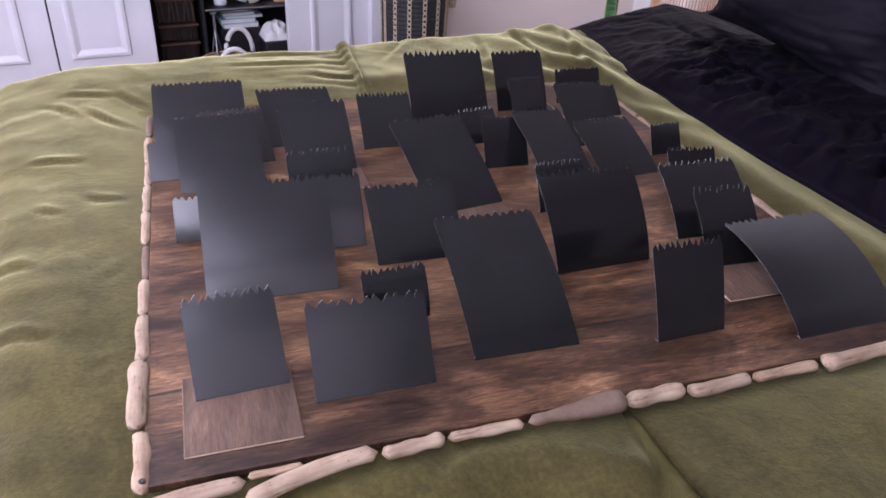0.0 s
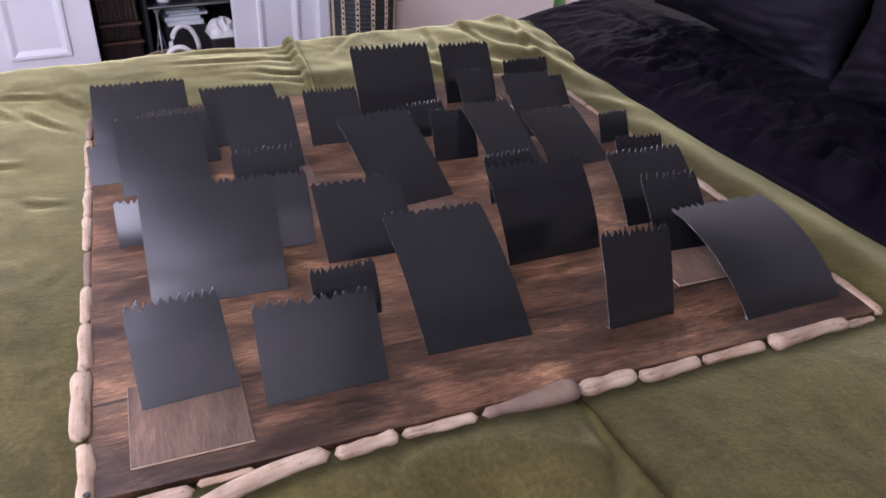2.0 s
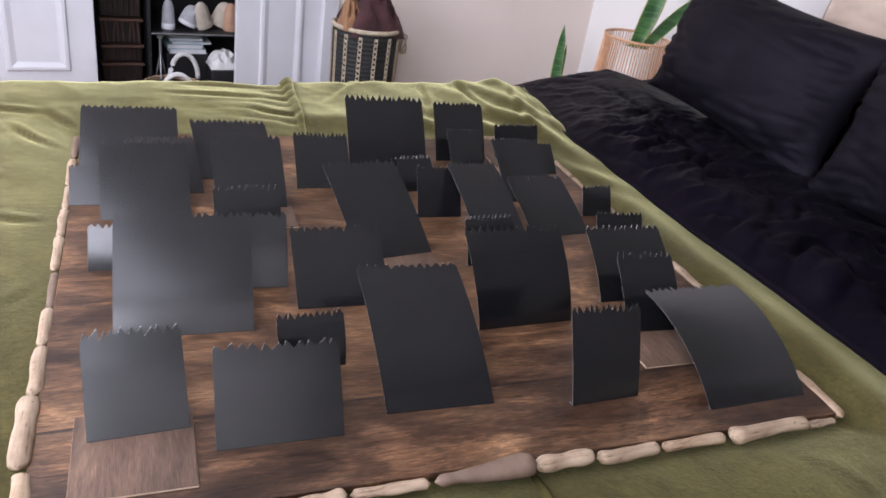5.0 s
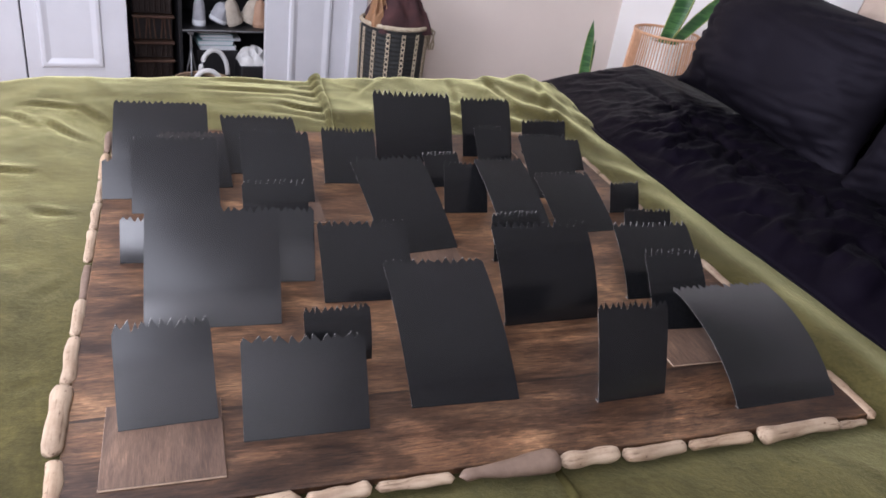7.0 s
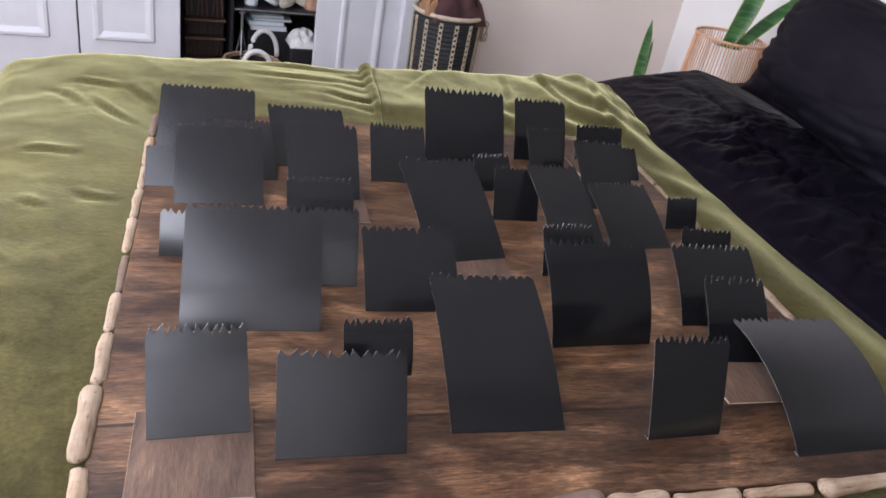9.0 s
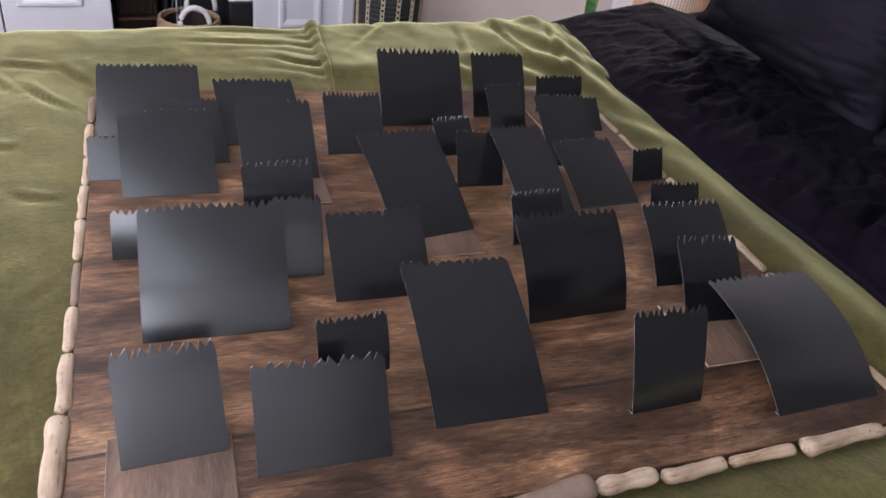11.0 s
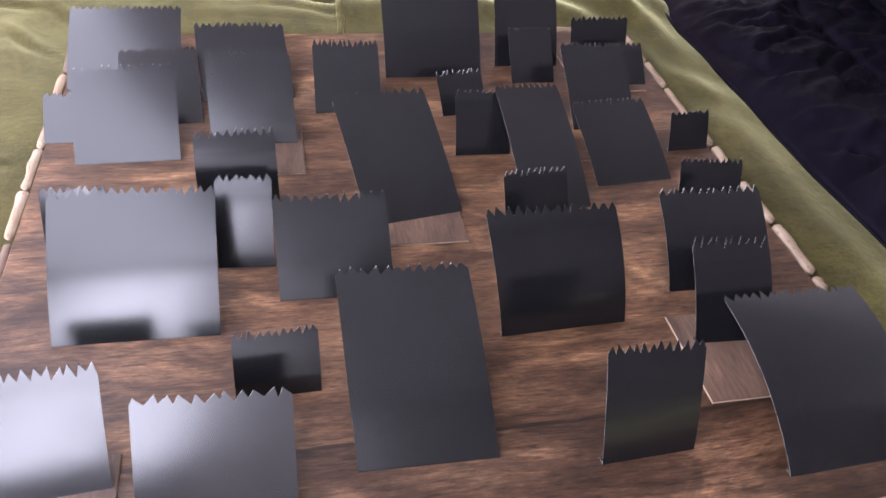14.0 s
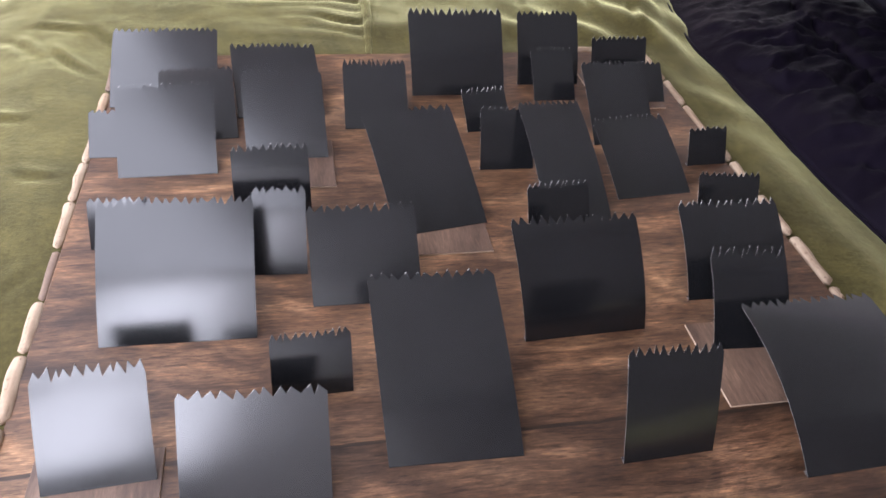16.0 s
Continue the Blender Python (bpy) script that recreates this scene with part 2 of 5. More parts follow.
def velvet_build(tree, bsdf):
    vec = coords(tree)
    a = noise_of(tree, vec, 3.5, 5.0, 0.6)
    b = noise_of(tree, vec, 22.0, 5.0, 0.65)
    c = noise_of(tree, vec, 420.0, 2.0)
    col = ramp(tree, a, [(0.32, (0.040, 0.0325, 0.0095)), (0.68, (0.071, 0.0600, 0.0185))])
    col = mix(tree, col, ramp(tree, b, [(0.3, (0.74, 0.74, 0.70)), (0.7, (1.15, 1.15, 1.12))]), 0.5, "MULTIPLY")
    crumb = noise_of(tree, vec, 130.0, 3.0, 0.7)
    col = mix(tree, col, ramp(tree, crumb, [(0.34, (0.70, 0.70, 0.68)), (0.5, (1.0, 1.0, 1.0)), (0.66, (1.30, 1.30, 1.26))]), 0.7, "MULTIPLY")
    nap = noise_of(tree, vec, 6.5, 6.0, 0.68, 1.4)
    col = mix(tree, col, ramp(tree, nap, [(0.38, (0.66, 0.66, 0.62)), (0.5, (0.98, 0.98, 0.98)), (0.64, (1.28, 1.28, 1.24))]), 0.75, "MULTIPLY")
    # strokes where the pile was brushed the other way
    stroke = noise_of(tree, coords(tree, (9.0, 2.6, 3.0), (0, 0, 14)), 1.6, 4.0, 0.6, 0.7)
    col = mix(tree, col, ramp(tree, stroke, [(0.38, (0.62, 0.61, 0.58)), (0.48, (0.96, 0.96, 0.96)), (0.56, (1.02, 1.02, 1.02)), (0.66, (1.34, 1.34, 1.28))]), 0.5, "MULTIPLY")
    tree.links.new(col, bsdf.inputs["Base Color"])
    bsdf.inputs["Roughness"].default_value = 0.85
    bsdf.inputs["Specular IOR Level"].default_value = 0.15
    bsdf.inputs["Sheen Weight"].default_value = 1.0
    bsdf.inputs["Sheen Roughness"].default_value = 0.355
    bsdf.inputs["Sheen Tint"].default_value = (1.0, 0.965, 0.50, 1)
    mixed = tree.nodes.new("ShaderNodeMath")
    mixed.operation = "MULTIPLY_ADD"
    mixed.inputs[1].default_value = 1.3
    tree.links.new(b, mixed.inputs[0])
    tree.links.new(c, mixed.inputs[2])
    pile = noise_of(tree, vec, 95.0, 4.0, 0.7)
    tufted = tree.nodes.new("ShaderNodeMath")
    tufted.operation = "MULTIPLY_ADD"
    tufted.inputs[1].default_value = 1.9
    tree.links.new(pile, tufted.inputs[0])
    tree.links.new(mixed.outputs[0], tufted.inputs[2])
    bump(tree, bsdf, tufted.outputs[0], 0.27, 0.0022)


velvet = material("olive_velvet", velvet_build)
velvet_hem = plain("olive_hem", (0.034, 0.029, 0.0095), (0.060, 0.052, 0.018), 40, (0.9, 1.0), 0.5, 0.003)
velvet_hem.node_tree.nodes["Principled BSDF"].inputs["Specular IOR Level"].default_value = 0.08


def black_cloth_build(tree, bsdf):
    vec = coords(tree)
    a = noise_of(tree, vec, 5.0, 4.0)
    c = noise_of(tree, vec, 600.0, 2.0)
    tree.links.new(ramp(tree, a, [(0.3, (0.0018, 0.0011, 0.0032)), (0.7, (0.0032, 0.0021, 0.0055))]), bsdf.inputs["Base Color"])
    bsdf.inputs["Roughness"].default_value = 0.50
    bsdf.inputs["Specular IOR Level"].default_value = 0.06
    bsdf.inputs["Specular Tint"].default_value = (0.90, 0.80, 1.0, 1)
    bsdf.inputs["Sheen Weight"].default_value = 0.010
    folds = noise_of(tree, coords(tree, (1.0, 1.35, 1.0)), 16.0, 3.0, 0.5, 1.2)
    tall_ = node(tree, "ShaderNodeMath")
    tall_.operation = "MULTIPLY_ADD"
    tall_.inputs[1].default_value = 5.0
    tree.links.new(folds, tall_.inputs[0])
    tree.links.new(c, tall_.inputs[2])
    bump(tree, bsdf, tall_.outputs[0], 0.35, 0.0012)


black_cloth = material("black_cotton", black_cloth_build)


def pillow_cloth_build(tree, bsdf):
    vec = coords(tree)
    a = noise_of(tree, vec, 5.0, 4.0)
    tree.links.new(ramp(tree, a, [(0.3, (0.0056, 0.0047, 0.0074)), (0.7, (0.0084, 0.0072, 0.0110))]), bsdf.inputs["Base Color"])
    bsdf.inputs["Roughness"].default_value = 0.66
    bsdf.inputs["Specular IOR Level"].default_value = 0.12
    bsdf.inputs["Specular Tint"].default_value = (0.90, 0.84, 1.0, 1)
    bump(tree, bsdf, noise_of(tree, vec, 600.0, 2.0), 0.2, 0.0008)


pillow_cloth = material("black_pillow_cotton", pillow_cloth_build)
tan_cloth = plain("tan_cotton", (0.46, 0.36, 0.29), (0.54, 0.43, 0.35), 12, (0.8, 0.9), 0.2)
white_cloth = plain("white_cotton", (0.70, 0.68, 0.66), (0.80, 0.78, 0.76), 12, (0.8, 0.9), 0.2)
beige_wall = plain("beige_wall_paint", (0.81, 0.71, 0.645), (0.84, 0.74, 0.67), 4, (0.75, 0.85), 0.06)
white_wall = plain("white_wall_paint", (0.87, 0.855, 0.84), (0.90, 0.885, 0.87), 4, (0.75, 0.85), 0.06)
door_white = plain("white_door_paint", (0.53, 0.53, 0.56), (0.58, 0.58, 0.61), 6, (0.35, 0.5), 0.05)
# unseen near walls, toned dark to cut bounce light and card reflections
bounce_cut_wall = plain("bounce_cut_paint", (0.21, 0.19, 0.18), (0.235, 0.215, 0.205), 4, (0.75, 0.85), 0.06)
# unseen ceiling; its lack of light is put into the colour
ceiling_dimmed = plain("dimmed_ceiling_tone", (0.45, 0.44, 0.42), (0.49, 0.48, 0.46), 5, (0.85, 0.95), 0.1)
floor_wood = stained_wood("floor_planks", 0, [(0.3, (0.16, 0.10, 0.06)), (0.55, (0.26, 0.17, 0.11)), (0.72, (0.34, 0.24, 0.16))], 9.0, None, 0.01, 1.0, 0.3)
# most closet tones below are lowered to stand for the dim interior
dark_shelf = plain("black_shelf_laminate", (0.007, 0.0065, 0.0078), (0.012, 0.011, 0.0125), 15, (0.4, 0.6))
brown_weave = plain("dark_brown_wicker", (0.012, 0.006, 0.005), (0.030, 0.015, 0.011), 60, (0.5, 0.7), 0.4)
slat_brown = plain("brown_bamboo_slat", (0.055, 0.027, 0.018), (0.10, 0.052, 0.034), 40, (0.45, 0.6), 0.2)
felt_grey = plain("grey_felt", (0.27, 0.27, 0.29), (0.35, 0.35, 0.37), 30, (0.85, 0.95), 0.3)
felt_cream = plain("cream_straw", (0.36, 0.31, 0.25), (0.46, 0.40, 0.33), 40, (0.8, 0.9), 0.3)
felt_tan = plain("tan_leather", (0.33, 0.19, 0.12), (0.42, 0.25, 0.16), 25, (0.5, 0.7), 0.2)
paper_white = plain("white_paper", (0.52, 0.53, 0.55), (0.60, 0.61, 0.63), 20, (0.6, 0.8), 0.1)
paper_teal = plain("teal_cover", (0.22, 0.40, 0.43), (0.28, 0.46, 0.49), 20, (0.5, 0.7), 0.1)
handle_white = plain("white_rope", (0.50, 0.49, 0.48), (0.60, 0.59, 0.575), 50, (0.7, 0.85), 0.3)
wicker_tan = plain("tan_wicker", (0.28, 0.18, 0.11), (0.42, 0.29, 0.19), 70, (0.6, 0.8), 0.5, 0.004)
hamper_black = plain("black_woven_fibre", (0.010, 0.011, 0.011), (0.020, 0.021, 0.020), 80, (0.6, 0.8), 0.4, 0.003)
hamper_tan = plain("tan_woven_fibre", (0.36, 0.29, 0.20), (0.50, 0.42, 0.31), 80, (0.7, 0.85), 0.4)
maroon_cloth = plain("maroon_cloth", (0.030, 0.010, 0.012), (0.065, 0.022, 0.022), 16, (0.8, 0.9), 0.4)
orange_cloth = plain("orange_tan_cloth", (0.22, 0.115, 0.055), (0.32, 0.17, 0.085), 16, (0.8, 0.9), 0.3)
rattan = plain("natural_rattan", (0.56, 0.30, 0.165), (0.72, 0.42, 0.25), 45, (0.5, 0.65), 0.2)
pot_white = plain("white_ceramic", (0.76, 0.74, 0.71), (0.83, 0.81, 0.78), 10, (0.25, 0.4), 0.05)
soil = plain("dark_soil", (0.02, 0.014, 0.01), (0.05, 0.035, 0.025), 60, (0.9, 1.0), 0.6)
lead_grey = plain("grey_metal", (0.25, 0.25, 0.26), (0.32, 0.32, 0.33), 20, (0.3, 0.45), 0.1, 0.001, 0.8)


def leaf_build(tree, bsdf):
    vec = coords(tree, (1, 1, 1))
    band = noise_of(tree, coords(tree, (6, 6, 38)), 1.0, 3.0, 0.6, 1.0)
    tree.links.new(ramp(tree, band, [(0.4, (0.022, 0.085, 0.022)), (0.6, (0.075, 0.19, 0.055))]), bsdf.inputs["Base Color"])
    bsdf.inputs["Roughness"].default_value = 0.38


snake_leaf = material("snake_plant_leaf", leaf_build)
leaf_margin = plain("yellow_green_leaf_edge", (0.26, 0.33, 0.09), (0.34, 0.40, 0.13), 30, (0.4, 0.5), 0.1)


# ---------------------------------------------------------------- builders
def mesh_from(bm, name):
    me = bpy.data.meshes.new(name)
    bm.normal_update()
    bm.to_mesh(me)
    bm.free()
    return me


def thing(name, bm, mats, m=None, smooth=False):
    """A top-level mesh at the pose m."""
    me = mesh_from(bm, name)
    for mat in (mats if isinstance(mats, (list, tuple)) else [mats]):
        me.materials.append(mat)
    if smooth:
        me.polygons.foreach_set("use_smooth", [True] * len(me.polygons))
    ob = new(name, me)
    if m is not None:
        ob.matrix_world = m
    return ob


def part(name, bm, mats, parent, label="", smooth=False):
    """One mesh under a thing or a part, in the thing's own space."""
    ob = thing(name, bm, mats, None, smooth)
    ob.parent = parent
    if label:
        ob["label"] = label
    return ob


def holder(name, m):
    ob = new(name)
    ob.empty_display_size = 0.05
    ob.matrix_world = m
    return ob


def box(bm, low, high, bevel=0.0, segments=1):
    geo = bmesh.ops.create_cube(bm, size=1.0)["verts"]
    mid = [(a + b) / 2 for a, b in zip(low, high)]
    size = [b - a for a, b in zip(low, high)]
    for v in geo:
        v.co = Vector([m + c * s for m, c, s in zip(mid, v.co, size)])
    if bevel:
        edges = list({e for v in geo for e in v.link_edges})
        bmesh.ops.bevel(bm, geom=edges, offset=bevel, segments=segments, affect="EDGES", profile=0.5)
    return bm


def boxed(low, high, bevel=0.0, segments=1):
    return box(bmesh.new(), low, high, bevel, segments)


def tube(bm, points, radii, sides=8, cap=True):
    """A round bar along points, with a radius for each."""
    rings = []
    up = Vector((0.013, 0.021, 1.0))
    for i, p in enumerate(points):
        a, b = points[max(i - 1, 0)], points[min(i + 1, len(points) - 1)]
        d = (Vector(b) - Vector(a)).normalized()
        side = d.cross(up if abs(d.z) < 0.95 else Vector((1, 0.02, 0.01))).normalized()
        top = side.cross(d).normalized()
        r = radii[i] if isinstance(radii, (list, tuple)) else radii
        rings.append([bm.verts.new(Vector(p) + (side * math.cos(q) + top * math.sin(q)) * r)
                      for q in [2 * math.pi * k / sides for k in range(sides)]])
    for a, b in zip(rings, rings[1:]):
        for k in range(sides):
            bm.faces.new((a[k], a[(k + 1) % sides], b[(k + 1) % sides], b[k]))
    if cap:
        bm.faces.new(rings[0][::-1])
        bm.faces.new(rings[-1])
    return bm


def lathe(bm, profile, sides=28, closed=False):
    """Turns (radius, height) pairs round the z axis."""
    rings = []
    for r, z in profile:
        rings.append([bm.verts.new((r * math.cos(2 * math.pi * k / sides), r * math.sin(2 * math.pi * k / sides), z)) for k in range(sides)])
    for a, b in zip(rings, rings[1:]):
        for k in range(sides):
            bm.faces.new((a[k], a[(k + 1) % sides], b[(k + 1) % sides], b[k]))
    if closed:
        bm.faces.new(rings[0][::-1])
        bm.faces.new(rings[-1])
    return bm


def lerp_table(x, table):
    if x <= table[0][0]:
        return table[0][1]
    for (a, p), (b, q) in zip(table, table[1:]):
        if x <= b:
            return p + (q - p) * (x - a) / (b - a)
    return table[-1][1]


def ease(x, a, b):
    t = min(max((x - a) / (b - a), 0.0), 1.0)
    return t * t * (3 - 2 * t)


# ---------------------------------------------------------------- the room's shell
def structure(name, low, high, mat, label, bevel=0.0):
    ob = thing(name, boxed(low, high, bevel), mat, ROOM)
    return tagged(ob, label, "wall" if "wall" in name else name.split("_")[0], kind="structure")


structure("floor", (FOOT - 0.12, NEAR - 0.12, -0.1), (HEAD + 0.12, FAR + 1.0, 0.0), floor_wood, "brown wooden floor of the bedroom")
# the gap in it is for the added overhead light
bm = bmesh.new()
for low, high in (((FOOT - 0.12, NEAR - 0.12), (CEILING_FILL[0], FAR + 1.0)), ((CEILING_FILL[1], NEAR - 0.12), (HEAD + 0.12, FAR + 1.0)), ((CEILING_FILL[0], NEAR - 0.12), (CEILING_FILL[1], CEILING_FILL[2])), ((CEILING_FILL[0], CEILING_FILL[3]), (CEILING_FILL[1], FAR + 1.0))):
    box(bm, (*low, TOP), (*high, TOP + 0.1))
tagged(thing("ceiling", bm, ceiling_dimmed, ROOM), "unseen bedroom ceiling, toned down, with an added opening", "ceiling", kind="structure")
structure("wall_head", (HEAD, NEAR, 0), (HEAD + 0.12, FAR + 0.9, TOP), white_wall, "white painted wall at the head of the bed")
structure("wall_foot", (FOOT - 0.12, NEAR, 0), (FOOT, SIDE[0], TOP), white_wall, "plain light wall past the foot of the bed")
structure("wall_foot_side", (FOOT - 0.12, SIDE[1], 0), (FOOT, FAR + 0.9, TOP), white_wall, "plain light wall between window and closet")
structure("wall_foot_sill", (FOOT - 0.12, SIDE[0], 0), (FOOT, SIDE[1], SIDE[2]), white_wall, "plain light wall under the side window")
structure("wall_foot_lintel", (FOOT - 0.12, SIDE[0], SIDE[3]), (FOOT, SIDE[1], TOP), white_wall, "plain light wall above the side window")
OPEN = (-0.47, 1.34, 2.03)      # the closet's opening in the far wall
structure("wall_far", (OPEN[1], FAR, 0), (HEAD, FAR + 0.12, TOP), beige_wall, "warm beige painted wall beside the closet")
structure("wall_far_side", (FOOT, FAR, 0), (OPEN[0], FAR + 0.12, TOP), beige_wall, "warm beige painted wall past the closet")
structure("wall_far_lintel", (OPEN[0], FAR, OPEN[2]), (OPEN[1], FAR + 0.12, TOP), beige_wall, "beige wall above the closet doors")
# the closet's shade is put into the near-black colour of its back
structure("wall_closet_back", (OPEN[0] - 0.1, FAR + 0.75, 0), (OPEN[1] + 0.1, FAR + 0.85, TOP), dark_shelf, "closet back, near black to stand for the shade inside")
structure("wall_near", (FOOT, NEAR - 0.12, 0), (WINDOW[0], NEAR, TOP), bounce_cut_wall, "unseen wall beside the window, darkened against bounce light")
# added white section, unseen, that lifts the light mirrored in the cards
structure("wall_near_pier", (WINDOW[1], NEAR - 0.12, 0), (0.42, NEAR, TOP), white_wall, "unseen white wall section added to brighten the cards' reflections")
structure("wall_near_side", (0.42, NEAR - 0.12, 0), (HEAD, NEAR, TOP), bounce_cut_wall, "unseen wall on the window side, darkened against bounce light")
structure("wall_near_sill", (WINDOW[0], NEAR - 0.12, 0), (WINDOW[1], NEAR, WINDOW[2]), bounce_cut_wall, "unseen wall under the window, darkened against bounce light")
structure("wall_near_lintel", (WINDOW[0], NEAR - 0.12, WINDOW[3]), (WINDOW[1], NEAR, TOP), bounce_cut_wall, "unseen wall above the window, darkened against bounce light")

# white casing round the closet
for name, low, high in (("trim_1", (OPEN[1] - 0.005, FAR - 0.02, 0), (OPEN[1] + 0.075, FAR + 0.1, OPEN[2] + 0.07)),
                        ("trim_2", (OPEN[0] - 0.075, FAR - 0.02, 0), (OPEN[0] + 0.005, FAR + 0.1, OPEN[2] + 0.07)),
                        ("trim_3", (OPEN[0] + 0.006, FAR - 0.02, OPEN[2] - 0.005), (OPEN[1] - 0.006, FAR + 0.1, OPEN[2] + 0.07))):
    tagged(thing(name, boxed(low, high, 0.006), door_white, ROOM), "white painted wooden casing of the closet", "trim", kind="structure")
tagged(thing("baseboard", boxed((OPEN[1] + 0.08, FAR - 0.016, 0), (HEAD, FAR, 0.11), 0.005), door_white, ROOM),
       "white painted baseboard along the beige wall", "baseboard", kind="structure")


def closet_door(name, u, wide, at, label, stiles=(0.055, 0.105), low_rail=0.316):
    """One leaf with two raised panels, on its own plane."""
    m = ROOM @ Matrix.Translation((u, at, 0.01))
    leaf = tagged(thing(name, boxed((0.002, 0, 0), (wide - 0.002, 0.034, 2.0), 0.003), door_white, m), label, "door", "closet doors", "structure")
    for low, high in ((low_rail, 0.93), (1.07, 1.88)):
        a, b = stiles[0], wide - stiles[1]
        bm = bmesh.new()
        # moulding of four mitred bars, then the raised field
        rings = []
        for inset, out in ((0, 0.0), (0.006, 0.010), (0.018, 0.011), (0.034, 0.004), (0.040, 0.002)):
            rings.append([bm.verts.new(p) for p in ((a + inset, -out, low + inset), (b - inset, -out, low + inset),
                                                    (b - inset, -out, high - inset), (a + inset, -out, high - inset))])
        for p, q in zip(rings, rings[1:]):
            for k in range(4):
                bm.faces.new((p[k], p[(k + 1) % 4], q[(k + 1) % 4], q[k]))
        bm.faces.new(rings[-1])
        part("panel", bm, door_white, leaf)
    return leaf


closet_door("door_1", -0.462, 0.41, FAR + 0.02, "white closet door leaf with raised panels, closed")
closet_door("door_2", -0.050, 0.40, FAR + 0.02, "white closet door leaf with raised panels beside the open closet")
closet_door("door_3", 0.938, 0.40, FAR + 0.02, "white closet door leaf with raised panels next to the hamper", (0.11, 0.085), 0.205)

# window behind the camera: frame, bars, sill and panes
win = tagged(holder("window_1", ROOM @ Matrix.Translation((0, NEAR, 0))), "tall white-framed window letting daylight in", "window", kind="structure")
for name, low, high in (("window_frame", (WINDOW[0], -0.10, WINDOW[2]), (WINDOW[0] + 0.045, -0.03, WINDOW[3])),
                        ("window_frame", (WINDOW[1] - 0.045, -0.10, WINDOW[2]), (WINDOW[1], -0.03, WINDOW[3])),
                        ("window_frame", (WINDOW[0] + 0.045, -0.10, WINDOW[2]), (WINDOW[1] - 0.045, -0.03, WINDOW[2] + 0.045)),
                        ("window_frame", (WINDOW[0] + 0.045, -0.10, WINDOW[3] - 0.045), (WINDOW[1] - 0.045, -0.03, WINDOW[3])),
                        ("window_sill", (WINDOW[0] - 0.03, -0.02, WINDOW[2] - 0.03), (WINDOW[1] + 0.03, 0.09, WINDOW[2]))):
    part(name, boxed(low, high, 0.004), door_white, win)

# invented opening; foot wall and window stand close to steepen the side light
side_win = tagged(holder("window_2", ROOM @ Matrix.Translation((FOOT, 0, 0))), "unseen window added past the foot for side light", "window", kind="structure")
for name, low, high in (("window_frame", (-0.10, SIDE[0], SIDE[2]), (-0.03, SIDE[0] + 0.04, SIDE[3])), ("window_frame", (-0.10, SIDE[1] - 0.04, SIDE[2]), (-0.03, SIDE[1], SIDE[3])),
                        ("window_frame", (-0.10, SIDE[0] + 0.04, SIDE[2]), (-0.03, SIDE[1] - 0.04, SIDE[2] + 0.04)),
                        ("window_frame", (-0.10, SIDE[0] + 0.04, SIDE[3] - 0.04), (-0.03, SIDE[1] - 0.04, SIDE[3])),
                        ("window_sill", (-0.02, SIDE[0] - 0.03, SIDE[2] - 0.03), (0.09, SIDE[1] + 0.03, SIDE[2]))):
    part(name, boxed(low, high, 0.004), door_white, side_win)

# ---------------------------------------------------------------- the bed
BED_U, BED_V = (-0.20, 2.42), (-0.47, 1.665)    # edges of the mattress in the room
bed = tagged(holder("bed", ROOM @ Matrix.Translation((0, 0, 0))), "wide bed made up with olive and black bedding", "bed")
part("mattress", boxed((BED_U[0] + 0.05, BED_V[0] + 0.05, 0.30), (BED_U[1] - 0.02, BED_V[1] - 0.05, 0.525), 0.05, 3), white_cloth, bed, "white mattress")
part("base", boxed((BED_U[0] + 0.07, BED_V[0] + 0.07, 0.08), (BED_U[1] - 0.03, BED_V[1] - 0.07, 0.298), 0.01), dark_shelf, bed, "dark bed base")
for a, b in ((0.0, 0.15), (0.0, 1.75), (2.3, 0.15), (2.3, 1.75)):
    part("leg", boxed((a, b - 0.3, 0.0), (a + 0.07, b - 0.23, 0.079), 0.006), dark_shelf, bed)
# unseen headboard, raised so the gap between the pillows stays dark
part("headboard", boxed((BED_U[1] + 0.0, BED_V[0] + 0.08, 0.08), (BED_U[1] + 0.06, 1.15, 1.00), 0.02, 2), dark_shelf, bed, "unseen dark headboard raised to darken the pillow gap")

EDGE = [(-0.47, 1.38), (-0.035, 1.432), (0.2, 1.453), (0.465, 1.474), (0.58, 1.488), (0.7, 1.507), (0.9, 1.532), (1.04, 1.545), (1.165, 1.577), (1.334, 1.630), (1.586, 1.695), (1.67, 1.71)]


def board_gap(x, y):
    """Distance outside the board's outline; below zero under it."""
    return max(-x, x - 1.22, -y, y - 1.25)


def fold(d, width, high):
    """A rounded ridge across a distance d."""
    t = abs(d) / width
    return high * max(0.0, 1 - t * t) ** 2 if t < 1 else 0.0


